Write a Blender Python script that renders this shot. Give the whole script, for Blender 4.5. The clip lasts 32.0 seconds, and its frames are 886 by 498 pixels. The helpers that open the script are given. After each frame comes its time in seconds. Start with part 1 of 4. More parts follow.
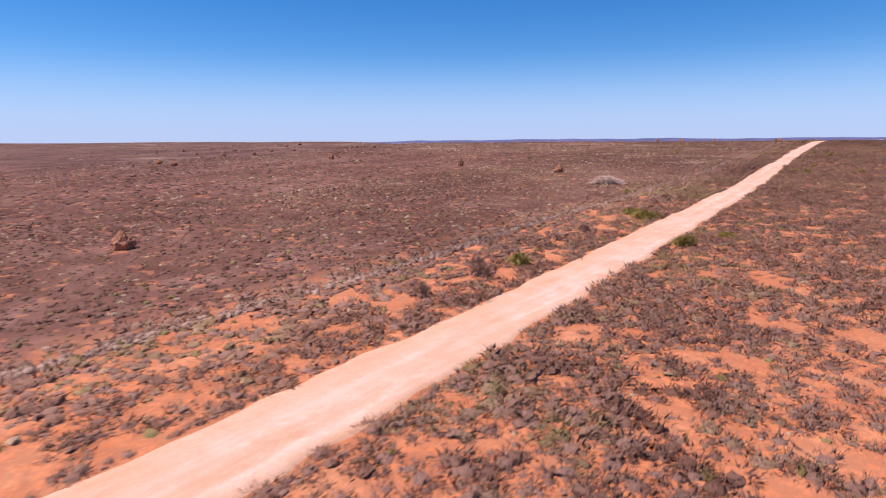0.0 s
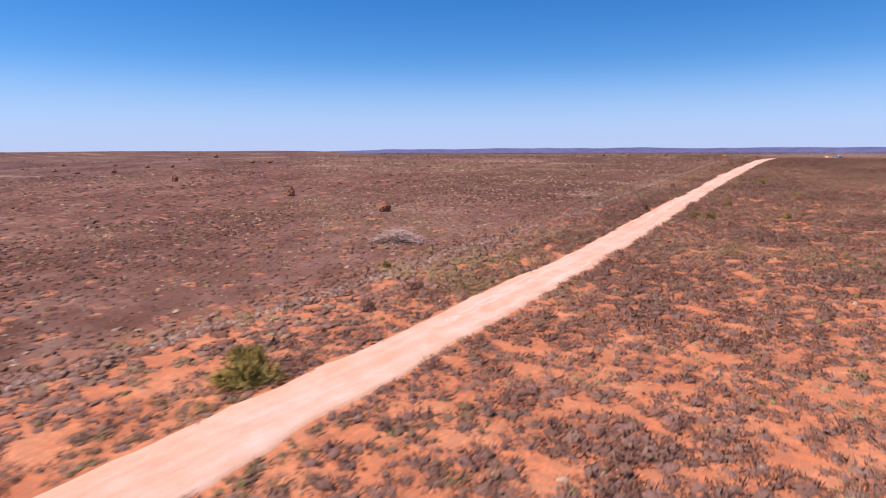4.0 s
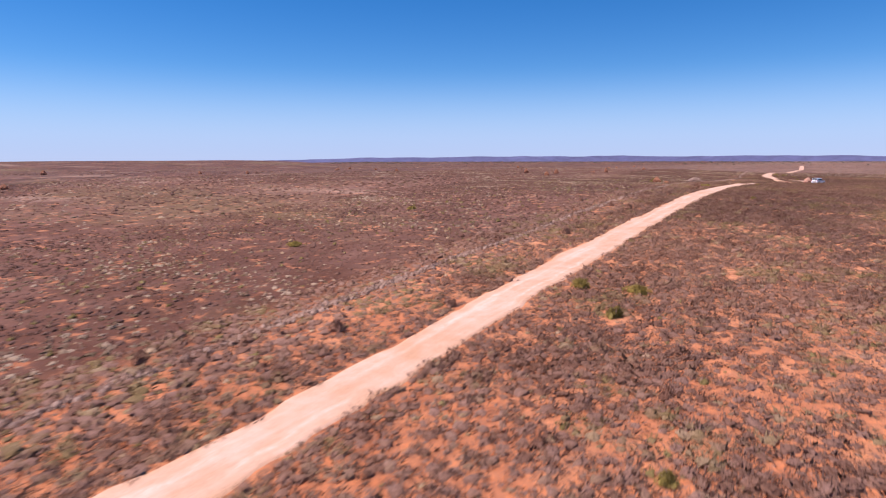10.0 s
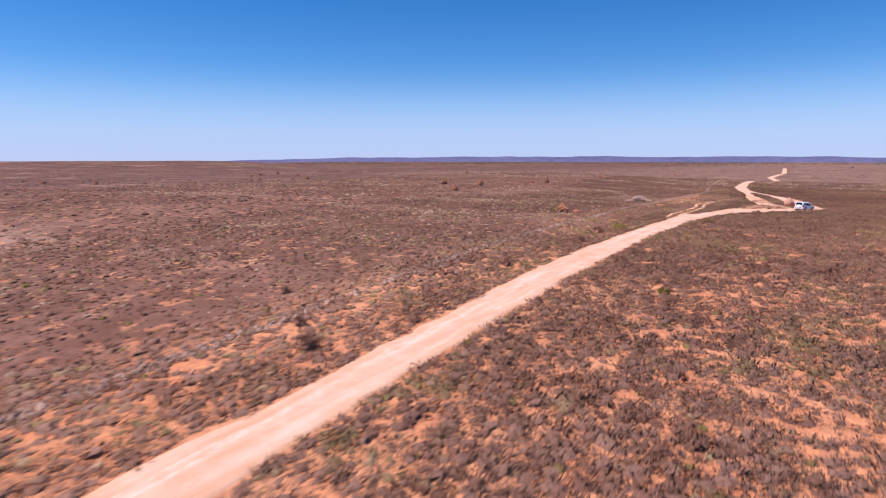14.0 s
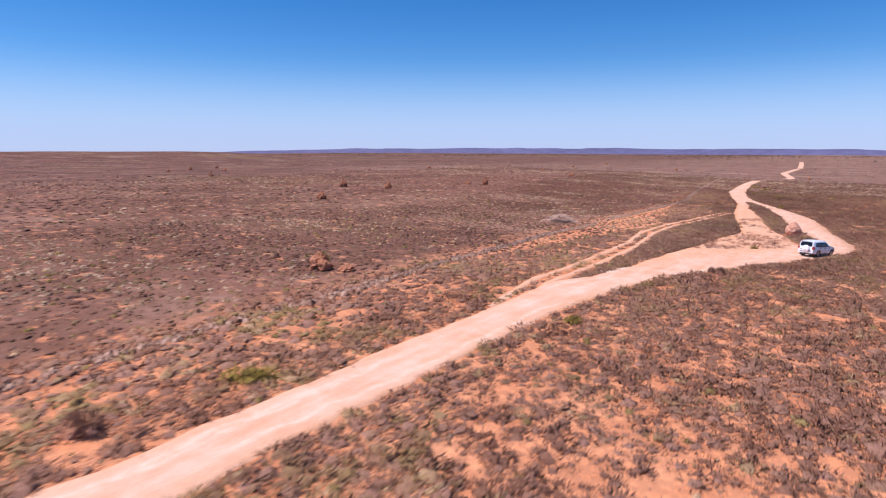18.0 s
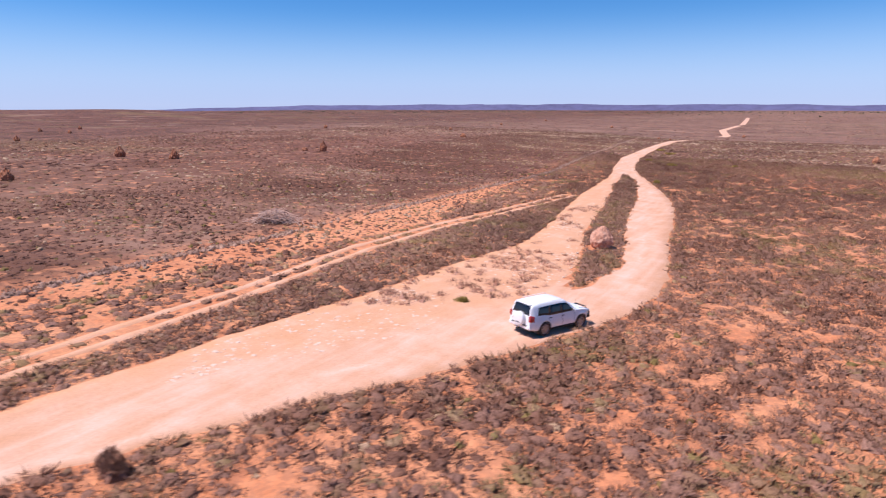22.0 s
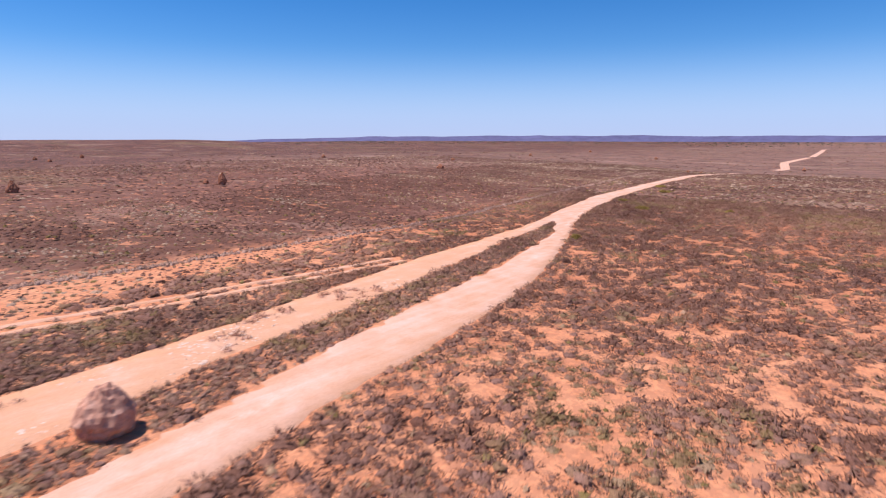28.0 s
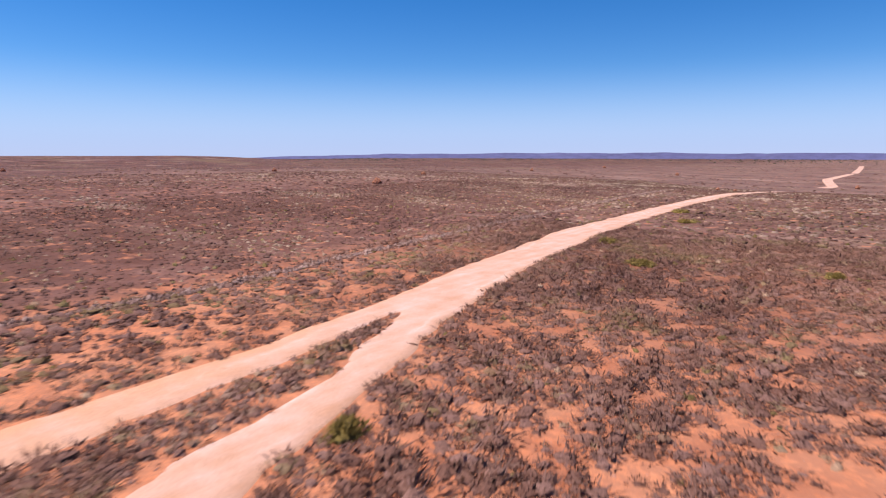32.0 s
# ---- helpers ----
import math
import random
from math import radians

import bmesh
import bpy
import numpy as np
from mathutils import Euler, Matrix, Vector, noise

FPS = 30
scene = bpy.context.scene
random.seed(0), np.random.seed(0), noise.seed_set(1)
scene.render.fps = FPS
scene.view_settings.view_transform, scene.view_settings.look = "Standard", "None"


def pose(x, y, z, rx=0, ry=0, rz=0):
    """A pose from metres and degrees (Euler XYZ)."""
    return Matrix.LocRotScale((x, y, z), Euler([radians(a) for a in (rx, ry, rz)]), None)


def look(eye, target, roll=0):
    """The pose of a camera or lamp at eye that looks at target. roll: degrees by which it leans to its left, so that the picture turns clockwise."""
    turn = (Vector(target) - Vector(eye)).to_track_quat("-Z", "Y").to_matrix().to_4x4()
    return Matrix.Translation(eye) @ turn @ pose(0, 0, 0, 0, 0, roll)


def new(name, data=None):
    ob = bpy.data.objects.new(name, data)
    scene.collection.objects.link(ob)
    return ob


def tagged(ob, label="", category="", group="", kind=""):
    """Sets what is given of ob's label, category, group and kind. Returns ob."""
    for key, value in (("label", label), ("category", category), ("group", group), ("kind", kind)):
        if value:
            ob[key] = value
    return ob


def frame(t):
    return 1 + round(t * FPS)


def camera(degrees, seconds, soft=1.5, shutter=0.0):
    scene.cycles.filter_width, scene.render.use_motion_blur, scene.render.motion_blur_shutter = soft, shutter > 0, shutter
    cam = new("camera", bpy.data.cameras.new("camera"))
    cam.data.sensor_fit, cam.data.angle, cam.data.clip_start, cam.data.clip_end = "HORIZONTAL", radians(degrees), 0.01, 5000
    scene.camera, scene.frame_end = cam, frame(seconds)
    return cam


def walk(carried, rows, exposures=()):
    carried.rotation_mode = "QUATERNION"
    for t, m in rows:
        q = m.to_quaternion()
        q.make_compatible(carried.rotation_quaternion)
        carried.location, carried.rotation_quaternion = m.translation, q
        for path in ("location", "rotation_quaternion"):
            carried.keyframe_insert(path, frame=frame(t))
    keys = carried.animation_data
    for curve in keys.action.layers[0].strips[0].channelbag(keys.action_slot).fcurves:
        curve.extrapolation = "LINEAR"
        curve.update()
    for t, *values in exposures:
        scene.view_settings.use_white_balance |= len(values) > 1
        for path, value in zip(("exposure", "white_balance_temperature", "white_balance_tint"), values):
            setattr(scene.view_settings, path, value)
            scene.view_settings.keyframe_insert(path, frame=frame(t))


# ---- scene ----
cam = camera(74.50, 32.0, soft=1.1, shutter=0.4)

# seconds, x, y, z, turn to the left, tilt, lean
PATH = [
    (0.0, -0.00, -0.00, 9.45, 39.26, -10.46, -0.27),
    (0.5, -0.01, 4.66, 9.70, 38.86, -10.36, -0.20),
    (1.0, -0.05, 10.03, 9.99, 38.01, -10.30, -0.16),
    (1.5, -0.01, 15.22, 10.32, 37.41, -10.33, -0.13),
    (2.0, 0.02, 20.80, 10.66, 36.87, -10.31, -0.12),
    (2.5, 0.23, 26.45, 11.04, 36.72, -10.20, -0.09),
    (3.0, 0.66, 32.83, 11.46, 36.73, -9.98, -0.07),
    (3.5, 1.11, 39.61, 11.86, 37.00, -9.80, -0.04),
    (5.5, -1.55, 67.57, 12.45, 37.16, -9.48, -0.18),
    (6.0, -2.06, 74.58, 12.79, 36.90, -9.48, -0.21),
    (6.5, -2.49, 81.37, 13.12, 36.40, -9.49, -0.26),
    (7.0, -2.95, 88.86, 13.53, 36.07, -9.46, -0.32),
    (7.5, -3.37, 96.28, 13.86, 36.14, -9.45, -0.36),
    (8.0, -3.73, 103.72, 14.13, 36.22, -9.21, -0.31),
    (8.5, -4.18, 110.93, 14.43, 36.05, -9.05, -0.21),
    (9.0, -4.68, 118.78, 14.82, 35.54, -8.87, -0.12),
    (9.5, -5.22, 126.60, 15.19, 35.41, -8.87, -0.09),
    (10.0, -5.87, 134.69, 15.56, 35.42, -8.91, -0.14),
    (10.5, -6.54, 142.61, 15.85, 35.45, -8.94, -0.19),
    (11.0, -7.12, 150.95, 16.18, 35.37, -8.91, -0.18),
    (11.5, -7.83, 159.10, 16.57, 35.02, -8.95, -0.14),
    (12.0, -8.27, 167.05, 16.98, 34.56, -8.96, -0.10),
    (12.5, -8.66, 174.70, 17.35, 34.26, -9.00, -0.07),
    (13.0, -8.81, 183.03, 17.78, 34.38, -8.96, -0.05),
    (13.5, -9.43, 191.45, 18.09, 34.31, -8.85, -0.03),
    (14.0, -9.95, 199.87, 18.36, 34.22, -8.94, 0.01),
    (14.5, -10.45, 207.76, 18.60, 34.20, -9.03, 0.08),
    (15.0, -10.68, 215.80, 18.91, 34.27, -9.14, 0.14),
    (15.5, -11.16, 223.43, 19.14, 34.27, -9.27, 0.21),
    (17.5, -12.13, 255.41, 19.25, 35.46, -9.65, 0.22),
    (18.0, -12.50, 262.75, 19.34, 35.47, -9.79, 0.22),
    (18.5, -12.85, 269.88, 19.39, 35.55, -10.07, 0.22),
    (19.0, -12.97, 277.32, 19.46, 35.61, -10.62, 0.21),
    (19.5, -12.93, 283.73, 19.39, 35.03, -11.13, 0.20),
    (20.0, -12.47, 289.90, 19.38, 33.68, -11.61, 0.16),
    (20.5, -11.50, 295.72, 19.38, 32.34, -12.12, 0.08),
    (21.0, -9.85, 301.62, 19.39, 30.98, -12.86, 0.03),
    (21.5, -7.80, 306.74, 19.42, 30.68, -13.53, -0.00),
    (22.0, -4.90, 311.22, 19.46, 31.79, -13.88, 0.02),
    (22.5, -1.81, 314.87, 19.47, 33.48, -13.69, 0.10),
    (23.0, 1.22, 318.22, 19.62, 34.99, -13.48, 0.16),
    (23.5, 3.78, 321.01, 19.80, 36.15, -13.45, 0.20),
    (24.0, 5.61, 323.56, 19.93, 37.65, -13.54, 0.24),
    (24.5, 6.86, 325.81, 19.99, 38.01, -13.55, 0.25),
    (25.0, 7.85, 328.12, 19.95, 37.99, -13.23, 0.26),
    (25.5, 8.54, 330.50, 19.88, 38.29, -12.52, 0.28),
    (27.5, 5.04, 348.40, 18.48, 38.35, -10.96, 0.06),
    (28.0, 3.13, 354.57, 18.06, 38.16, -10.94, 0.06),
    (28.5, 1.32, 360.74, 17.61, 38.06, -10.91, 0.07),
    (29.0, -0.57, 367.62, 17.19, 38.13, -10.88, 0.07),
    (29.5, -2.30, 374.17, 16.69, 38.46, -10.90, 0.06),
    (30.0, -4.05, 381.01, 16.21, 39.09, -10.73, 0.10),
    (30.5, -6.05, 387.77, 15.77, 39.63, -10.37, 0.10),
    (31.0, -8.36, 394.73, 15.38, 40.03, -9.95, 0.11),
    (31.5, -10.71, 401.03, 15.05, 40.21, -9.55, 0.10),
    (32.0, -13.48, 407.47, 14.81, 40.14, -9.25, 0.08),
]
walk(cam, [(t, pose(x, y, z, 90 + p, 0, a) @ pose(0, 0, 0, 0, 0, r)) for t, x, y, z, a, p, r in PATH],
     exposures=[(0.0, 0.19, 5930, 22), (32.0, 0.19, 5930, 22)])

# ---- sky and sun ----
SUN_EL, SUN_AZ = 64.0, 230.0   # azimuth clockwise from +y
world = bpy.data.worlds.new("world")
scene.world = world
world.use_nodes = True
wn = world.node_tree.nodes
sky = wn.new("ShaderNodeTexSky")
sky.sky_type = 'NISHITA'
sky.sun_disc = False
sky.sun_elevation = radians(SUN_EL)
sky.sun_rotation = radians(SUN_AZ)
sky.altitude = 1500
sky.air_density = 1.0
sky.dust_density = 0.0
sky.ozone_density = 4.0
wn["Background"].inputs[1].default_value = 0.10
hs = wn.new("ShaderNodeHueSaturation")
hs.inputs["Saturation"].default_value = 1.35
world.node_tree.links.new(sky.outputs[0], hs.inputs["Color"])
wl = world.node_tree.links
wc = wn.new("ShaderNodeTexCoord")
wz = wn.new("ShaderNodeSeparateXYZ")
wl.new(wc.outputs["Generated"], wz.inputs[0])
wr = wn.new("ShaderNodeValToRGB")
wr.color_ramp.interpolation = 'EASE'
wr.color_ramp.elements[0].position, wr.color_ramp.elements[0].color = 0.0, (0.8, 0.8, 0.8, 1)
wr.color_ramp.elements[1].position, wr.color_ramp.elements[1].color = 0.15, (0, 0, 0, 1)
wl.new(wz.outputs["Z"], wr.inputs[0])
wm = wn.new("ShaderNodeMix")
wm.data_type = 'RGBA'
wl.new(wr.outputs[0], wm.inputs[0])
wl.new(hs.outputs[0], wm.inputs[6])
wm.inputs[7].default_value = (3.8, 5.0, 7.3, 1)
wl.new(wm.outputs[2], wn["Background"].inputs[0])
sun = new("sun", bpy.data.lights.new("sun", 'SUN'))
sun.data.energy = 5.0
sun.data.angle = radians(0.55)
sun.data.color = (1.0, 0.93, 0.82)
sd = Vector((math.sin(radians(SUN_AZ)) * math.cos(radians(SUN_EL)), math.cos(radians(SUN_AZ)) * math.cos(radians(SUN_EL)), math.sin(radians(SUN_EL))))
sun.matrix_world = look(tuple(sd * 100), (0, 0, 0))


# ---- materials ----
def mat(name, rough=0.9, metal=0.0):
    m = bpy.data.materials.new(name)
    m.use_nodes = True
    n, l = m.node_tree.nodes, m.node_tree.links
    b = n["Principled BSDF"]
    b.inputs["Roughness"].default_value = rough
    b.inputs["Metallic"].default_value = metal
    return m, n, l, b


def noise_node(n, l, scale, detail=4.0, rough=0.55, coords=None, dist=0.0):
    t = n.new("ShaderNodeTexNoise")
    t.inputs["Scale"].default_value = scale
    t.inputs["Detail"].default_value = detail
    t.inputs["Roughness"].default_value = rough
    t.inputs["Distortion"].default_value = dist
    if coords:
        l.new(coords, t.inputs["Vector"])
    return t


def ramp(n, l, fac, stops):
    r = n.new("ShaderNodeValToRGB")
    e = r.color_ramp.elements
    while len(e) < len(stops):
        e.new(0.5)
    for i, (p, c) in enumerate(stops):
        e[i].position = p
        e[i].color = (*c, 1)
    l.new(fac, r.inputs[0])
    return r


def mix(n, l, fac, a, b, mode='MIX'):
    m = n.new("ShaderNodeMix")
    m.data_type = 'RGBA'
    m.blend_type = mode
    for s, v in ((0, fac), (6, a), (7, b)):
        if isinstance(v, (int, float)):
            m.inputs[s].default_value = v
        elif isinstance(v, tuple):
            m.inputs[s].default_value = (*v, 1)
        else:
            l.new(v, m.inputs[s])
    return m.outputs[2]


def bump(n, l, b, height, strength, dist):
    u = n.new("ShaderNodeBump")
    u.inputs["Strength"].default_value = strength
    u.inputs["Distance"].default_value = dist
    l.new(height, u.inputs["Height"])
    l.new(u.outputs[0], b.inputs["Normal"])


def soil_material():
    m, n, l, b = mat("red_soil", 0.95)
    co = n.new("ShaderNodeNewGeometry").outputs["Position"]
    big = noise_node(n, l, 0.012, 5, 0.6, co)
    mid = noise_node(n, l, 0.35, 6, 0.6, co)
    fine = noise_node(n, l, 6.0, 5, 0.65, co)
    soil = ramp(n, l, mid.outputs[0], [(0.3, (0.54, 0.152, 0.052)), (0.5, (0.67, 0.215, 0.080)), (0.72, (0.74, 0.30, 0.135))])
    soil2 = mix(n, l, 0.25, soil.outputs[0], ramp(n, l, fine.outputs[0], [(0.3, (0.2, 0.06, 0.03)), (0.7, (0.7, 0.28, 0.14))]).outputs[0])
    sand = n.new("ShaderNodeAttribute")
    sand.attribute_name = "sand"
    soil2 = mix(n, l, mix(n, l, sand.outputs["Fac"], (0, 0, 0), ramp(n, l, mid.outputs[0], [(0.25, (0.2, 0.2, 0.2)), (0.6, (1, 1, 1))]).outputs[0]), soil2, (0.76, 0.335, 0.165))
    speck = ramp(n, l, noise_node(n, l, 2.3, 7, 0.78, co).outputs[0], [(0.43, (0, 0, 0)), (0.52, (1, 1, 1))])
    soil2 = mix(n, l, mix(n, l, 0.36, (0, 0, 0), speck.outputs[0]), soil2, (0.21, 0.112, 0.080))
    # low plant cover of the far plain; shade among twigs is mixed into its tones
    veg1 = noise_node(n, l, 0.22, 8, 0.72, co)
    mp = n.new("ShaderNodeMapping")
    mp.inputs["Scale"].default_value = (0.35, 1.0, 1.0)
    mp.inputs["Rotation"].default_value = (0, 0, radians(-32))
    l.new(co, mp.inputs[0])
    big = noise_node(n, l, 0.010, 7, 0.62, mp.outputs[0])
    veg = ramp(n, l, veg1.outputs[0], [(0.32, (0.062, 0.030, 0.024)), (0.48, (0.112, 0.058, 0.046)), (0.60, (0.150, 0.082, 0.065)), (0.74, (0.27, 0.150, 0.106))])
    pale = ramp(n, l, big.outputs[0], [(0.50, (0, 0, 0)), (0.68, (1, 1, 1))])
    veg2 = mix(n, l, mix(n, l, 0.28, (0, 0, 0), pale.outputs[0]), veg.outputs[0], (0.25, 0.175, 0.12))
    mott = ramp(n, l, noise_node(n, l, 0.028, 7, 0.72, co).outputs[0], [(0.36, (0.42, 0.40, 0.42)), (0.64, (1.36, 1.33, 1.30))])
    veg2 = mix(n, l, 1.0, veg2, mott.outputs[0], 'MULTIPLY')
    mp2 = n.new("ShaderNodeMapping")
    mp2.inputs["Scale"].default_value = (0.45, 1.0, 1.0)
    mp2.inputs["Rotation"].default_value = (0, 0, radians(-20))
    l.new(co, mp2.inputs[0])
    thin = ramp(n, l, noise_node(n, l, 0.024, 7, 0.7, mp2.outputs[0]).outputs[0], [(0.56, (0, 0, 0)), (0.64, (1, 1, 1))])
    veg2 = mix(n, l, mix(n, l, 0.6, (0, 0, 0), thin.outputs[0]), veg2, (0.36, 0.24, 0.175))
    at = n.new("ShaderNodeAttribute")
    at.attribute_name = "cover"
    olive = ramp(n, l, noise_node(n, l, 0.007, 8, 0.7, mp2.outputs[0]).outputs[0], [(0.52, (0, 0, 0)), (0.62, (1, 1, 1))])
    veg2 = mix(n, l, mix(n, l, 0.6, (0, 0, 0), olive.outputs[0]), veg2, (0.165, 0.120, 0.058))
    dry = n.new("ShaderNodeAttribute")
    dry.attribute_name = "straw"
    tuft = ramp(n, l, noise_node(n, l, 0.06, 8, 0.75, co).outputs[0], [(0.35, (0.15, 0.15, 0.15)), (0.62, (1, 1, 1))])
    veg2 = mix(n, l, mix(n, l, dry.outputs["Fac"], (0, 0, 0), tuft.outputs[0]), veg2, (0.40, 0.25, 0.18))
    gaps = ramp(n, l, noise_node(n, l, 0.55, 5, 0.6, co).outputs[0], [(0.34, (0.25, 0.25, 0.25)), (0.44, (1, 1, 1))])
    l.new(mix(n, l, mix(n, l, 1.0, at.outputs["Color"], gaps.outputs[0], 'MULTIPLY'), soil2, veg2), b.inputs["Base Color"])
    b.inputs["Specular IOR Level"].default_value = 0.1
    bump(n, l, b, fine.outputs[0], 0.6, 0.05)
    return m


def road_material(name, c0, c1, c2):
    m, n, l, b = mat(name, 0.95)
    co = n.new("ShaderNodeNewGeometry").outputs["Position"]
    mp = n.new("ShaderNodeMapping")
    mp.inputs["Scale"].default_value = (1.0, 0.09, 1.0)
    l.new(co, mp.inputs[0])
    streak = noise_node(n, l, 1.3, 5, 0.6, mp.outputs[0])
    mid = noise_node(n, l, 0.5, 6, 0.6, co)
    fine = noise_node(n, l, 9.0, 5, 0.7, co)
    a = ramp(n, l, streak.outputs[0], [(0.3, c0), (0.52, c1), (0.72, c2)])
    bcol = ramp(n, l, mid.outputs[0], [(0.34, c0), (0.52, c1), (0.68, c2)])
    c = mix(n, l, 0.5, a.outputs[0], bcol.outputs[0])
    st = ramp(n, l, fine.outputs[0], [(0.35, (0.72, 0.70, 0.68)), (0.6, (1, 1, 1))])
    wear = n.new("ShaderNodeAttribute")
    wear.attribute_name = "wear"
    brk = ramp(n, l, noise_node(n, l, 1.7, 6, 0.7, co).outputs[0], [(0.35, (0, 0, 0)), (0.6, (1, 1, 1))])
    c = mix(n, l, mix(n, l, wear.outputs["Fac"], (0, 0, 0), brk.outputs[0]), c, (0.79, 0.56, 0.43))
    rust = n.new("ShaderNodeAttribute")
    rust.attribute_name = "rust"
    worn = ramp(n, l, noise_node(n, l, 0.8, 6, 0.65, co).outputs[0], [(0.30, (0.35, 0.35, 0.35)), (0.58, (1, 1, 1))])
    c = mix(n, l, mix(n, l, rust.outputs["Fac"], (0, 0, 0), worn.outputs[0]), c, (0.66, 0.335, 0.175))
    l.new(mix(n, l, 0.5, c, st.outputs[0], 'MULTIPLY'), b.inputs["Base Color"])
    b.inputs["Specular IOR Level"].default_value = 0.1
    bump(n, l, b, fine.outputs[0], 0.4, 0.03)
    return m


def plant_material(name, stops, through_light=0.15):
    """Foliage: one tone for each clump, patches across the plain, fine mottling; lit as a rounded mass."""
    m, n, l, b = mat(name, 0.9)
    g = n.new("ShaderNodeNewGeometry")
    tone = n.new("ShaderNodeAttribute")
    tone.attribute_name = "tone"
    patch = noise_node(n, l, 0.035, 5, 0.65, g.outputs["Position"])
    p = ramp(n, l, patch.outputs[0], [(0.36, (0.80, 0.77, 0.79)), (0.63, (1.22, 1.18, 1.12))])
    col = mix(n, l, 1.0, ramp(n, l, tone.outputs["Fac"], stops).outputs[0], p.outputs[0], 'MULTIPLY')
    mott = noise_node(n, l, 15.0, 4, 0.75, g.outputs["Position"])
    col = mix(n, l, 1.0, col, ramp(n, l, mott.outputs[0], [(0.34, (0.66, 0.64, 0.64)), (0.66, (1.34, 1.32, 1.30))]).outputs[0], 'MULTIPLY')
    l.new(col, b.inputs["Base Color"])
    b.inputs["Specular IOR Level"].default_value = 0.1
    dome = n.new("ShaderNodeAttribute")
    dome.attribute_name = "outward"
    lean = n.new("ShaderNodeMix")
    lean.data_type = 'VECTOR'
    lean.inputs[0].default_value = 0.12
    l.new(dome.outputs["Vector"], lean.inputs[4])
    l.new(g.outputs["Normal"], lean.inputs[5])
    unit = n.new("ShaderNodeVectorMath")
    unit.operation = 'NORMALIZE'
    l.new(lean.outputs[1], unit.inputs[0])
    l.new(unit.outputs[0], b.inputs["Normal"])
    t = n.new("ShaderNodeBsdfTranslucent")
    l.new(col, t.inputs[0])
    l.new(unit.outputs[0], t.inputs["Normal"])
    sh = n.new("ShaderNodeMixShader")
    sh.inputs[0].default_value = through_light
    l.new(b.outputs[0], sh.inputs[1])
    l.new(t.outputs[0], sh.inputs[2])
    l.new(sh.outputs[0], n["Material Output"].inputs[0])
    return m


def rock_material(name, c0, c1, c2, scale=3.0):
    m, n, l, b = mat(name, 0.95)
    tc = n.new("ShaderNodeTexCoord").outputs["Object"]
    a = noise_node(n, l, scale, 7, 0.65, tc)
    f = noise_node(n, l, scale * 7, 5, 0.7, tc)
    c = ramp(n, l, a.outputs[0], [(0.3, c0), (0.5, c1), (0.72, c2)])
    s = ramp(n, l, f.outputs[0], [(0.3, (0.6, 0.58, 0.56)), (0.6, (1, 1, 1))])
    l.new(mix(n, l, 0.7, c.outputs[0], s.outputs[0], 'MULTIPLY'), b.inputs["Base Color"])
    b.inputs["Specular IOR Level"].default_value = 0.1
    bump(n, l, b, f.outputs[0], 0.35, 0.04)
    return m


SOIL = soil_material()
ROAD = road_material("graded_road", (0.62, 0.32, 0.18), (0.70, 0.41, 0.28), (0.79, 0.53, 0.41))
SHRUB = plant_material("dry_shrub", [(0.0, (0.180, 0.085, 0.055)), (0.25, (0.262, 0.141, 0.098)), (0.50, (0.312, 0.178, 0.132)), (0.70, (0.275, 0.170, 0.094)), (0.86, (0.262, 0.180, 0.080)), (1.0, (0.38, 0.255, 0.155))])
# mauve heath tones, darkened so the colour holds the shade of backlit clumps
SHADED_HEATH = plant_material("shaded_mauve_heath", [(0.0, (0.118, 0.056, 0.039)), (0.3, (0.168, 0.089, 0.065)), (0.55, (0.204, 0.113, 0.086)), (0.72, (0.185, 0.120, 0.066)), (0.85, (0.26, 0.172, 0.115)), (1.0, (0.42, 0.30, 0.21))])
GREY = plant_material("grey_shrub", [(0.0, (0.30, 0.186, 0.142)), (0.5, (0.40, 0.262, 0.205)), (1.0, (0.49, 0.338, 0.268))])
BROWN = plant_material("brown_leaf", [(0.0, (0.36, 0.175, 0.115)), (0.5, (0.48, 0.255, 0.175)), (1.0, (0.56, 0.325, 0.230))])
STRIP = plant_material("strip_shrub", [(0.0, (0.25, 0.134, 0.098)), (0.4, (0.335, 0.200, 0.152)), (0.7, (0.305, 0.190, 0.120)), (1.0, (0.42, 0.27, 0.19))])
GREEN = plant_material("olive_leaf", [(0.0, (0.175, 0.125, 0.045)), (0.5, (0.235, 0.172, 0.064)), (1.0, (0.30, 0.23, 0.10))])
BUSHY = plant_material("green_leaf", [(0.0, (0.26, 0.185, 0.050)), (0.5, (0.35, 0.260, 0.072)), (1.0, (0.44, 0.34, 0.12))])
STRAW = plant_material("straw", [(0.0, (0.36, 0.225, 0.13)), (0.5, (0.45, 0.295, 0.18)), (1.0, (0.54, 0.375, 0.24))])
MOUND = rock_material("termite_earth", (0.30, 0.115, 0.060), (0.46, 0.195, 0.105), (0.58, 0.29, 0.17))

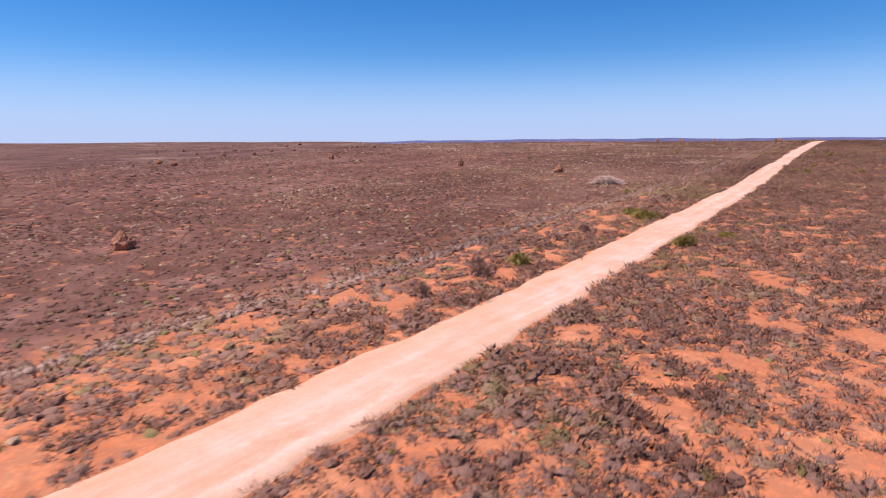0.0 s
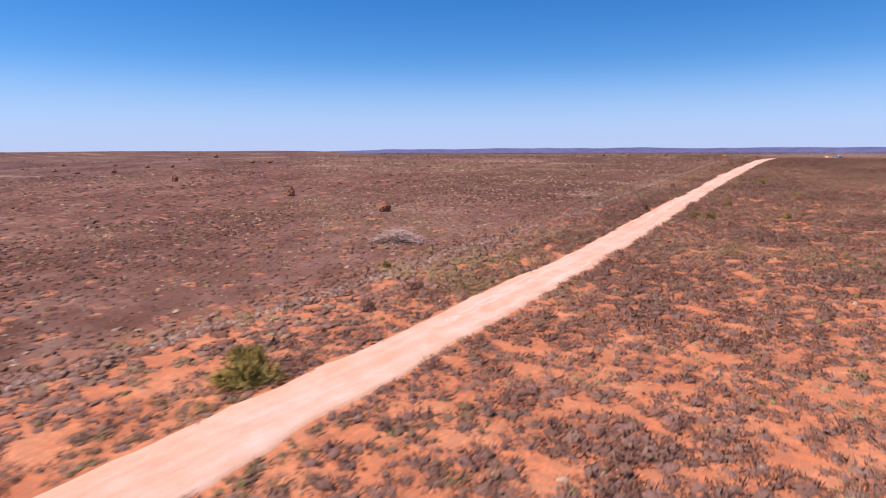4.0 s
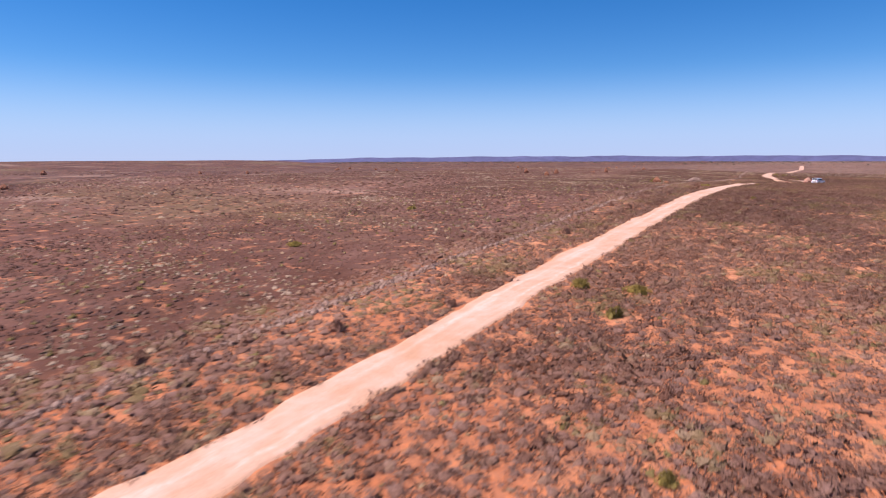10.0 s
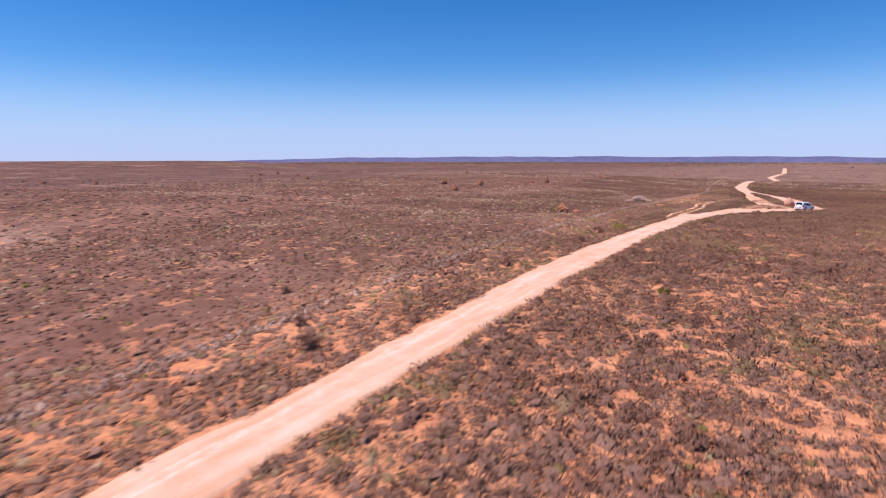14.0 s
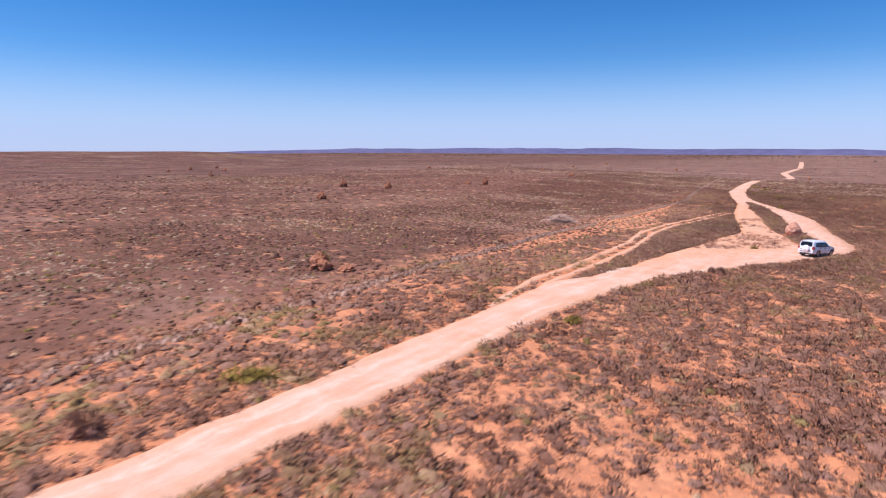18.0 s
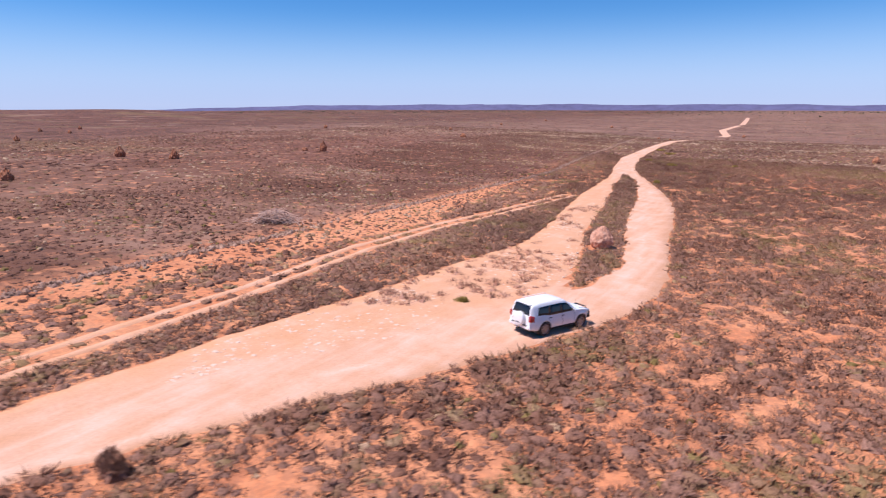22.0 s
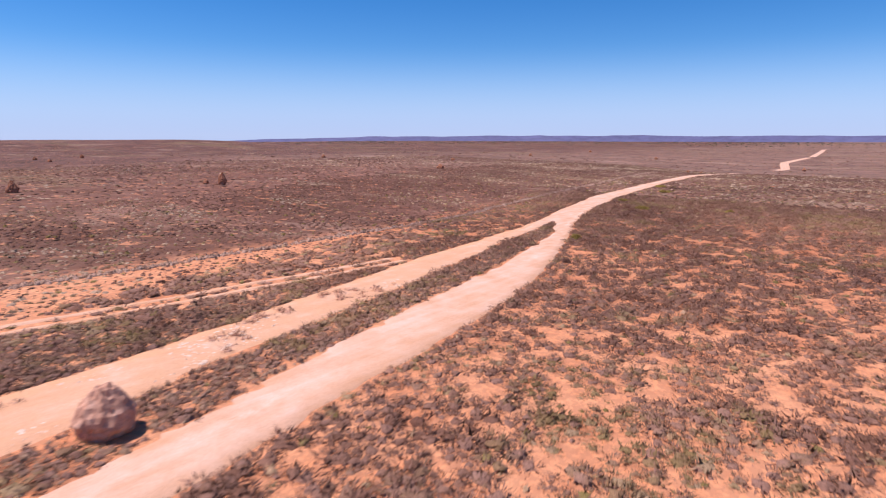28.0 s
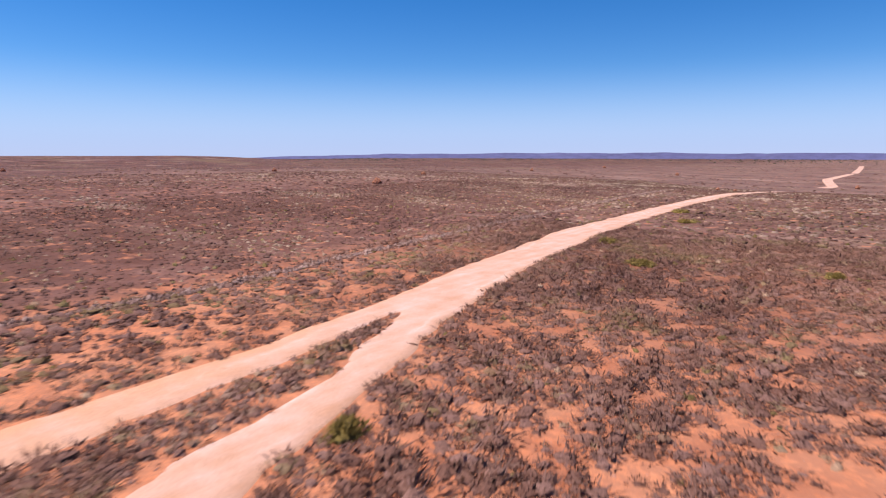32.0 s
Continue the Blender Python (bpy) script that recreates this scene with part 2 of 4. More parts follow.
# ---- lie of the land ----
rng = np.random.default_rng(7)
PROFILE = [(-420, -2.1), (-63, -1.3), (0, -0.3), (26, 0.15), (63, 1.35), (100, 2.5), (132, 3.8), (158, 5.15), (200, 7.0), (223, 8.0), (247, 8.8), (273, 9.0), (297, 8.7), (318, 8.3), (348, 7.25), (362, 6.7), (389, 6.3), (420, 5.9), (472, 5.9), (525, 6.0), (558, 5.7), (630, 2.3), (756, -1.7), (1200, -1.5), (6000, -1.5)]
_py = np.array(PROFILE)
_g = np.arange(-500, 2600, 2.0)
_k = np.exp(-0.5 * (np.arange(-15, 16) / 6.0) ** 2)
_gz = np.convolve(np.pad(np.interp(_g, _py[:, 0], _py[:, 1]), 15, 'edge'), _k / _k.sum(), 'valid')
_lat = rng.random((256, 256))


def vnoise(x, y, cell):
    """Smooth noise from 0 to 1 with that cell size."""
    u, v = np.asarray(x) / cell + 1000, np.asarray(y) / cell + 1000
    i, j = np.floor(u).astype(int), np.floor(v).astype(int)
    a, b = u - i, v - j
    a, b = a * a * (3 - 2 * a), b * b * (3 - 2 * b)
    f = lambda p, q: _lat[p % 256, q % 256]
    return (f(i, j) * (1 - a) + f(i + 1, j) * a) * (1 - b) + (f(i, j + 1) * (1 - a) + f(i + 1, j + 1) * a) * b


def sstep(a, b, x):
    t = np.clip((np.asarray(x, float) - a) / (b - a), 0, 1)
    return t * t * (3 - 2 * t)


def height(x, y):
    x, y = np.asarray(x, float), np.asarray(y, float)
    slow = 1 + 4 * sstep(-80, -330, x)
    z = np.interp(np.where(y > 560, 560 + (y - 560) / slow, y), _g, _gz)
    plain = -1.8 + 1.2 * (vnoise(x, y, 330) - 0.5)
    w = np.maximum(sstep(-140, -1000, x), sstep(120, 700, x))
    z = z * (1 - w) + plain * w
    z = z + 1.9 * sstep(-50, -110, x) * sstep(290, 400, y) * (1 - sstep(560, 1100, y)) * (1 - w)
    z = z + 0.35 * (vnoise(x, y, 37) - 0.5) * sstep(6, 30, np.abs(x + 24)) + 0.10 * (vnoise(x, y, 3.1) - 0.5)
    d, az = np.hypot(x, y - 250), np.degrees(np.arctan2(x, y - 250))
    west = sstep(-44, -60, az)
    z = z + west * ((12 + 5 * (vnoise(x, y, 210) - 0.5)) * sstep(700, 1300, d) - 34 * sstep(1450, 2700, d))
    return z - 14 * (1 - west) * sstep(2350, 3300, d) + sstep(1600, 4300, d) * (1 + 5 * (vnoise(x, y, 900) - 0.5))


# edges of the bare road, as x for each y
RIGHT = np.array([(-60, -10.0), (10, -13.6), (23, -14.3), (34, -14.9), (52, -15.8), (84, -17.6), (100, -18.7), (113, -19.6), (131, -21.1), (136, -21.7), (147, -22.2), (163, -23.2), (186, -24.6), (210, -25.9), (228, -27.0), (250, -27.7), (285, -28.2), (299, -27.7), (305, -27.2), (313, -25.8), (321, -22.7), (332, -17.3), (338, -15.3), (343, -13.2), (349, -12.0), (355, -12.3), (362, -13.7), (374, -15.8), (384, -17.3), (394, -19.5), (406, -23.1), (420, -28.3), (428, -31.8), (436, -34.7), (452, -38.9), (478, -43.0), (515, -46.2), (567, -48.5), (606, -52.0), (700, -53.0), (745, -52.5), (770, -52.0), (830, -61.0), (866, -66.0), (930, -67.0), (1004, -67.5), (1050, -67.5), (1100, -71.0), (1250, -81.0), (1460, -97.0)])
LEFT = np.array([(-60, -15.0), (10, -18.2), (23, -18.8), (34, -19.4), (52, -20.2), (84, -21.8), (100, -22.5), (113, -23.8), (131, -25.1), (147, -25.9), (163, -26.9), (186, -28.6), (210, -29.8), (228, -30.4), (250, -31.8), (285, -32.2), (299, -32.2), (306, -32.5), (311, -30.6), (323, -29.4), (333, -28.9), (338, -28.3), (351, -27.5), (361, -26.5), (374, -29.0), (386, -31.4), (394, -33.2), (418, -36.3), (433, -39.0), (444, -42.0), (470, -47.0), (521, -50.6), (567, -52.5), (606, -56.0), (700, -57.0), (745, -58.5), (770, -57.5), (830, -67.0), (866, -72.0), (930, -72.5), (1004, -73.0), (1050, -73.5), (1100, -77.0), (1250, -87.0), (1460, -103.0)])
ISL_L = np.array([(347.5, -17.8), (357, -19.7), (366, -22.8), (377, -25.2), (391, -27.6), (410, -32.0), (430.5, -36.0)])
ISL_R = np.array([(347.5, -17.8), (354, -16.4), (361, -17.1), (365, -18.5), (374, -20.5), (384, -22.8), (393, -24.3), (413, -29.0), (422, -31.8), (430.5, -36.0)])
TRACK = np.array([(296, -31.5), (306, -33.2), (316, -33.4), (328, -34.1), (336, -35.0), (350, -37.4), (363, -37.9), (381, -36.1), (396, -34.7)])

WINDROW = np.array([(-60, -26.5), (40, -29.8), (59, -30.6), (81, -31.3), (120, -32.8), (148, -34.4), (165, -35.3), (180, -36.2), (227, -39.1), (246, -40.2), (270, -41.6), (293, -42.8), (300, -43.6), (319, -44.9), (338, -47.0), (372, -49.5), (407, -48.8), (424, -48.9), (439, -52.0), (466, -55.7), (503, -59.0), (547, -64.5), (600, -68.0)])


def edge(tab, y):
    return np.interp(y, tab[:, 0], tab[:, 1])


def wob(y, s):
    return 0.45 * (vnoise(s * 91.7 + np.zeros_like(np.asarray(y, float)), y, 4.3) - 0.5) + 0.4 * (vnoise(s * 37.1 + np.zeros_like(np.asarray(y, float)), y, 1.3) - 0.5)


def bare(x, y, grow=0.0):
    """How far inside the bare road a point lies, in metres (negative outside)."""
    x, y = np.asarray(x, float), np.asarray(y, float)
    d = np.minimum(x - (edge(LEFT, y) + wob(y, 1)), edge(RIGHT, y) + wob(y, 2) - x)
    isl = np.minimum(x - (edge(ISL_L, y) + wob(y, 3)), edge(ISL_R, y) + wob(y, 4) - x)
    inside = (y > 347.5) & (y < 430.5)
    d = np.where(inside, np.minimum(d, -isl), d)
    for off in (-0.8, 0.8):
        tr = 0.50 + 0.4 * (vnoise(x, y, 1.6) - 0.5) - np.abs(x - edge(TRACK, y) - off)
        d = np.where((y > 296) & (y < 396), np.maximum(d, tr), d)
    return d + grow


def part(name, bm, material, parent=None, label=""):
    me = bpy.data.meshes.new(name)
    bm.to_mesh(me)
    bm.free()
    me.materials.append(material)
    ob = new(name, me)
    if parent is not None:
        ob.parent = parent
    if label:
        ob["label"] = label
    return ob


def np_mesh(name, verts, faces, material, smooth=False):
    """A mesh object from arrays of vertices and of equal-sized faces."""
    me = bpy.data.meshes.new(name)
    n, k = faces.shape
    me.vertices.add(len(verts))
    me.vertices.foreach_set("co", np.ascontiguousarray(verts, np.float32).ravel())
    me.loops.add(n * k)
    me.loops.foreach_set("vertex_index", np.ascontiguousarray(faces, np.int32).ravel())
    me.polygons.add(n)
    me.polygons.foreach_set("loop_start", np.arange(0, n * k, k, dtype=np.int32))
    me.polygons.foreach_set("use_smooth", np.broadcast_to(np.asarray(smooth), n).copy())
    me.update(calc_edges=True)
    me.materials.append(material)
    return new(name, me)


# ---- ground: one sheet, fine near the road ----
def axis(spans):
    out = [spans[0][0]]
    for a, b, step in spans:
        n = max(1, round((b - a) / step))
        out += list(np.linspace(a, b, n + 1)[1:])
    return np.array(out)


gx = axis([(-4800, -2400, 240), (-2400, -1200, 80), (-1200, -360, 30), (-360, -120, 8), (-120, 40, 2.0), (40, 360, 16), (360, 1200, 60), (1200, 4800, 240)])
gy = axis([(-4700, -600, 240), (-600, -60, 30), (-60, 640, 2.2), (640, 1300, 10), (1300, 3400, 40), (3400, 4900, 250)])
GX, GY = np.meshgrid(gx, gy)
GZ = height(GX, GY)
nx, ny = len(gx), len(gy)
ii = np.arange(nx * ny).reshape(ny, nx)
quads = np.stack([ii[:-1, :-1], ii[:-1, 1:], ii[1:, 1:], ii[1:, :-1]], -1).reshape(-1, 4)
ground = np_mesh("ground", np.stack([GX, GY, GZ], -1).reshape(-1, 3), quads, SOIL, True)
away = np.maximum(np.maximum((-GX - 150) / 130, (GX - 52) / 60), (GY - 500) / 120)
cover = 0.88 * sstep(-0.75, -0.15, away) + 0.09 * sstep(0, 1, away)
cover = np.maximum(cover, 0.86 * sstep(1.0, -5.0, GX - edge(WINDROW, GY)) * (GY < 600))
cover = np.clip(cover, 0, 0.97)
paler = (0.42 * sstep(430, 560, GY) * sstep(-420, -150, GX)).clip(0, 1)
at = ground.data.attributes.new("cover", 'FLOAT', 'POINT')
at.data.foreach_set("value", cover.astype(np.float32).ravel())
at3 = ground.data.attributes.new("straw", 'FLOAT', 'POINT')
at3.data.foreach_set("value", paler.astype(np.float32).ravel())
at2 = ground.data.attributes.new("sand", 'FLOAT', 'POINT')
at2.data.foreach_set("value", (0.85 * sstep(130, 230, GY) * (1 - 0.6 * sstep(385, 430, GY)) * (0.6 + 0.8 * vnoise(GX, GY, 9))).clip(0, 1).astype(np.float32).ravel())
tagged(ground, "flat red-orange sandy plain with sparse low scrub", "ground", kind="structure")

# ---- road ----
ry = np.concatenate([np.arange(-60, 620, 0.7), np.arange(620, 1462, 3.0)])
NU = 23
ru = np.linspace(0, 1, NU)
RL, RR = edge(LEFT, ry) + wob(ry, 1), edge(RIGHT, ry) + wob(ry, 2)
RX = RL[:, None] + 0.18 + (RR - RL - 0.36)[:, None] * ru[None, :]
RX[:, 0], RX[:, -1] = RL, RR
RX[:, 1], RX[:, -2] = RL + 0.18, RR - 0.18
RY = np.repeat(ry[:, None], NU, 1)
rim = np.zeros(NU)
rim[0] = rim[-1] = 1
RZ = height(RX, RY) + 0.06 - 0.16 * rim[None, :]
vi = np.minimum(RX - edge(ISL_L, RY) - wob(RY, 3), edge(ISL_R, RY) + wob(RY, 4) - RX)
RZ -= 0.16 * sstep(-0.25, 0.1, vi) * ((RY > 347.5) & (RY < 430.5))
ii = np.arange(RX.size).reshape(RX.shape)
quads = np.stack([ii[:-1, :-1], ii[:-1, 1:], ii[1:, 1:], ii[1:, :-1]], -1).reshape(-1, 4)
cx, cy = RX.ravel()[quads].mean(1), RY.ravel()[quads].mean(1)
isl = np.minimum(cx - edge(ISL_L, cy) - wob(cy, 3), edge(ISL_R, cy) + wob(cy, 4) - cx)
keep = ~((cy > 636) & (cy < 740) | (cy > 1012) & (cy < 1038)) & ~((cy > 347.5) & (cy < 430.5) & (isl > 0.6))
road = np_mesh("road", np.stack([RX, RY, RZ], -1).reshape(-1, 3), quads[keep], ROAD, True)


def ribbon(tab, off, half, seed):
    """A strip of bare earth along a line, with uneven edges."""
    y = np.arange(tab[0, 0], tab[-1, 0], 0.5)
    c = edge(tab, y) + off + 0.25 * (vnoise(0 * y + seed * 13.0, y, 6.0) - 0.5)
    w = half * (0.65 + 0.7 * vnoise(0 * y + seed * 5.0, y, 1.6))
    X = c[:, None] + w[:, None] * np.array([-1.0, -0.6, 0.0, 0.6, 1.0])[None, :]
    Y = np.repeat(y[:, None], 5, 1)
    Z = height(X, Y) + 0.05 - 0.12 * np.array([1.0, 0, 0, 0, 1.0])[None, :]
    k = np.arange(X.size).reshape(X.shape)
    q = np.stack([k[:-1, :-1], k[:-1, 1:], k[1:, 1:], k[1:, :-1]], -1).reshape(-1, 4)
    ob = np_mesh("wheel_track", np.stack([X, Y, Z], -1).reshape(-1, 3), q, ROAD, True)
    a = ob.data.attributes.new("rust", 'FLOAT', 'POINT')
    a.data.foreach_set("value", np.full(X.size, 0.55, np.float32))
    return tagged(ob, "pale worn wheel track beside the dirt road", "wheel track", kind="structure")


ribbon(TRACK, -0.8, 0.42, 1)
ribbon(TRACK, 0.8, 0.42, 2)
gapR = RR[:, None] - RX
gapL = RX - RL[:, None]
wear = np.zeros(RX.shape)
for q, (base_, at_) in enumerate(((gapR, 1.0), (gapR, 2.5), (gapL, 1.1))):
    line = at_ + 0.5 * (vnoise(RY * 0 + 17.0 * q, RY, 11) - 0.5)
    wear += np.exp(-((base_ - line) / 0.15) ** 2) * sstep(0.25, 0.65, vnoise(RX * 0 + 3.3 * q, RY, 5.5))
fl = edge(ISL_L, RY) - RX
wear += np.where((RY > 352) & (RY < 425) & (fl > 0), 0.5 * np.exp(-((fl - 1.2) / 0.2) ** 2), 0)
wa = road.data.attributes.new("wear", 'FLOAT', 'POINT')
wa.data.foreach_set("value", np.clip(wear, 0, 1).astype(np.float32).ravel())
rust = 0.75 * np.exp(-np.minimum(gapR, gapL) / 0.35) + 0.7 * sstep(5.0, 7.5, gapR) * sstep(300, 318, RY) * (1 - sstep(425, 435, RY))
rust = np.maximum(rust, 0.5 * sstep(90, 40, RY) * sstep(2.2, 0.6, gapL))
ra = road.data.attributes.new("rust", 'FLOAT', 'POINT')
ra.data.foreach_set("value", np.clip(rust, 0, 1).astype(np.float32).ravel())
tagged(road, "pale pinkish unsealed dirt road over the plain", "dirt road", kind="structure")


# ---- low scrub ----
# x, y, width, height
MOUNDS = [(-54.8, 21.7, 2.4, 1.7), (-91.9, 119.7, 2.0, 2.1), (-59.4, 111.5, 2.4, 1.9), (-155.3, 130.6, 2.3, 2.2), (-203, 95, 2.4, 1.8), (-184, 90.6, 2.6, 1.7), (-135.2, 384.8, 2.6, 2.5), (-109.0, 352.0, 2.4, 2.0), (-121.6, 388.9, 2.5, 2.3), (-110.2, 423.1, 2.2, 2.7), (-116.5, 423.0, 1.6, 1.2), (-118.2, 424.0, 1.0, 0.8), (-115.6, 504.2, 3.0, 1.6), (-341.6, 259.3, 3.4, 2.6), (-232, 405, 2.4, 2.0), (-336, 459, 2.6, 2.0), (-229, 552, 2.6, 1.8), (-162, 572, 2.4, 1.4), (9.4, 486, 2.2, 1.7), (-60, 600, 1.4, 0.9), (-66, 604, 1.6, 1.0), (-42.4, 750, 2.6, 2.0), (-146, 806, 3.2, 2.2), (-349, 485, 2.6, 2.0), (-255, 930, 3.4, 2.4), (-209, 726, 2.8, 2.0), (-321, 164, 2.4, 1.6), (-259, 138, 2.2, 1.5), (-230, 135, 2.2, 1.5), (-220, 143, 2.2, 1.6), (-277, 169, 2.0, 1.4), (-238, 164, 2.2, 1.5), (-226, 168, 2.0, 1.4), (-217, 199, 2.2, 1.6), (-204, 198, 2.4, 1.6), (-301, 218, 2.4, 1.6), (-277, 305, 2.2, 1.5), (-247, 311, 2.2, 1.6), (-307, 429, 2.4, 1.5), (-289, 450, 2.2, 1.6)]
GREENS = [(-14.3, 49.5, 2.3, 0.9), (-22.4, 36.4, 2.0, 0.8), (-22.6, 61.8, 3.6, 0.8), (-24.4, 63.2, 2.2, 0.7), (-12.5, 54.6, 1.6, 0.5), (-18.3, 125.7, 1.6, 0.6), (-16.3, 124.3, 1.3, 0.8), (-8.5, 129.0, 1.5, 0.5), (-33.2, 83.2, 1.2, 0.5), (-10.2, 153.5, 0.9, 0.5), (-16.8, 137.6, 1.3, 0.6), (-17.6, 169.8, 1.3, 0.8), (-22.2, 175.3, 1.6, 0.7), (-18.2, 176.2, 1.9, 0.6), (-34.4, 278.2, 2.0, 0.6), (-19.8, 242.8, 1.0, 0.5), (-26.3, 296.0, 1.2, 0.5), (-38.2, 486.0, 3.0, 0.5), (-31.0, 453.4, 2.4, 0.5), (-38.4, 463.0, 2.2, 0.5), (-43.2, 499.0, 3.0, 0.5), (-18.3, 457.5, 1.6, 0.5), (-64.9, 209.0, 1.8, 0.5), (-56.5, 177.5, 2.0, 0.5), (-51.9, 299.0, 1.8, 1.2), (-27.0, 418.6, 1.6, 0.6), (-22.2, 341.5, 0.9, 0.3)]
BROWNS = [(-22.8, 32.0, 2.0, 0.9), (-24.0, 33.5, 1.6, 0.8), (-22.9, 25.7, 1.6, 0.8), (-25.8, 73.0, 1.3, 0.7), (-24.4, 50.8, 1.3, 0.7), (-26.4, 79.0, 1.1, 0.7), (-24.3, 45.8, 1.0, 0.5), (-33.6, 221.4, 1.4, 0.9), (-34.2, 245.8, 1.2, 0.8), (-30.8, 158.8, 1.1, 0.8), (-36.8, 149.8, 1.1, 0.6), (-33.0, 197.2, 1.5, 0.9), (-33.6, 262.6, 1.1, 0.7), (-22.0, 319.4, 1.0, 0.7), (-43.9, 228.7, 1.0, 0.6), (-27.9, 166.6, 0.9, 0.5), (-25.9, 129.4, 1.4, 0.7), (-34.9, 271.4, 1.8, 0.8), (-22.9, 319.6, 0.9, 0.6), (-37.2, 224.0, 1.0, 0.6), (-21.7, 405.2, 1.0, 0.5)]
BIG_MOUND = (-19.95, 362.9, 2.1, 1.95)
SPOTS = np.array([(x, y, 0.5 * w) for x, y, w, h in MOUNDS + GREENS + BROWNS + [(BIG_MOUND[0], BIG_MOUND[1], 2.8, 1), (-40.7, 93.3, 3.0, 1), (-53.4, 354.6, 3.0, 1)]])


def cores(px, py, pz, size, tall, k, rings):
    """Uneven closed domes, the dense inside of each clump."""
    n = len(px)
    lev = ((1.0, -0.05), (0.95, 0.38), (0.62, 0.80)) if rings == 3 else ((1.0, -0.05), (0.72, 0.62))
    az = (np.arange(k)[None, :] + 0.5 * rng.random((n, k))) * (6.2832 / k) + rng.random((n, 1)) * 6.28
    V = np.empty((n, k * rings + 1, 3), np.float32)
    for q, (rad, up) in enumerate(lev):
        r = size[:, None] * rad * (0.72 + 0.5 * rng.random((n, k)))
        V[:, q * k:(q + 1) * k, 0] = px[:, None] + np.cos(az + 0.3 * q) * r
        V[:, q * k:(q + 1) * k, 1] = py[:, None] + np.sin(az + 0.3 * q) * r
        V[:, q * k:(q + 1) * k, 2] = pz[:, None] + tall[:, None] * up * (0.75 + 0.5 * rng.random((n, k)))
    V[:, -1, 0], V[:, -1, 1], V[:, -1, 2] = px, py, pz + tall * (0.85 + 0.2 * rng.random(n))
    j = np.arange(k)
    jn = (j + 1) % k
    f = []
    for q in range(rings - 1):
        f += [np.stack([q * k + j, q * k + jn, (q + 1) * k + jn], -1), np.stack([q * k + j, (q + 1) * k + jn, (q + 1) * k + j], -1)]
    f.append(np.stack([(rings - 1) * k + j, (rings - 1) * k + jn, 0 * j + k * rings], -1))
    f = np.concatenate(f)
    F = (np.arange(n) * (k * rings + 1))[:, None, None] + f[None]
    return V.reshape(-1, 3), F.reshape(-1, 3).astype(np.int32)


def tufts(px, py, pz, size, tall, blades, k, rings):
    """Rounded clumps: an uneven closed dome and short twigs standing out of it, with outward directions and owners."""
    n = len(px)
    dense = 0.74 if blades < 12 else 0.70 if blades < 50 else 0.56 if blades < 100 else 0.5
    V, F = cores(px, py, pz, size * dense, tall * (dense + 0.04), k, rings)
    per = k * rings + 1
    V = V + (rng.normal(size=V.shape) * np.array([0.07, 0.07, 0.05]) * np.repeat(size, per)[:, None]).astype(np.float32)
    own = np.repeat(np.arange(n), per)
    out = V - np.stack([px, py, pz - 0.15 * tall], -1)[own]
    out[:, 2] *= (size / tall)[own]
    if blades:
        az = rng.random((n, blades)) * 6.2832
        up = rng.random((n, blades)) ** 0.85
        lob = 1.0 + 0.16 * np.sin(az * 2 + rng.random((n, 1)) * 6.28) + 0.10 * np.sin(az * 5 + rng.random((n, 1)) * 6.28)
        fl = np.sqrt(1 - up * up) * lob
        d = np.stack([np.cos(az) * fl * size[:, None], np.sin(az) * fl * size[:, None], up * tall[:, None]], -1)
        c = np.stack([px, py, pz], -1)[:, None, :]
        side = rng.normal(size=(n, blades, 3)) * np.array([1, 1, 0.6])
        side *= ((0.05 + 0.07 * rng.random((n, blades))) * size[:, None])[..., None] * max(0.34, (9 / blades) ** 0.45)
        stray = rng.normal(size=(n, blades, 3)) * 0.11 * size[:, None, None]
        root = c + d * (0.66 + 0.2 * rng.random((n, blades, 1)))
        tip = c + d * (0.94 + 0.30 * rng.random((n, blades, 1))) + stray + np.array([0, 0, 0.05]) * size[:, None, None]
        B = np.stack([root - side, root + side, tip], 2).astype(np.float32).reshape(-1, 3)
        bo = d * np.stack([np.ones(n), np.ones(n), size / tall], -1)[:, None, :] + np.array([0, 0, 0.1]) * size[:, None, None]
        F = np.concatenate([F, np.arange(len(B), dtype=np.int32).reshape(-1, 3) + len(V)])
        V = np.concatenate([V, B])
        out = np.concatenate([out, np.repeat(bo.reshape(-1, 3), 3, 0)])
        own = np.concatenate([own, np.repeat(np.arange(n), blades * 3)])
    out = out / np.maximum(np.linalg.norm(out, axis=1, keepdims=True), 1e-6) + np.array([0, 0, 0.55])
    out = out / np.maximum(np.linalg.norm(out, axis=1, keepdims=True), 1e-6)
    return V, F, out, own


def marks(ob, out, tone):
    """Store each corner's outward direction and tone for the foliage materials."""
    a = ob.data.attributes.new("outward", 'FLOAT_VECTOR', 'POINT')
    a.data.foreach_set("vector", np.ascontiguousarray(out, np.float32).ravel())
    b = ob.data.attributes.new("tone", 'FLOAT', 'POINT')
    b.data.foreach_set("value", np.clip(tone, 0, 1).astype(np.float32))
    return ob


def scrub(px, py, size, flat, blades, material, label, k=6, rings=2, tone=None):
    n = len(px)
    tall = size * flat * (0.75 + 0.5 * rng.random(n))
    V, F, out, own = tufts(px, py, height(px, py) - 0.03, size, tall, blades, k, rings)
    if tone is None:
        tone = rng.random(n)
    ob = marks(np_mesh("scrub", V, F, material, True), out, tone[own] + 0.16 * (rng.random(len(V)) - 0.5))
    return tagged(ob, label, "scrub", kind="stuff")


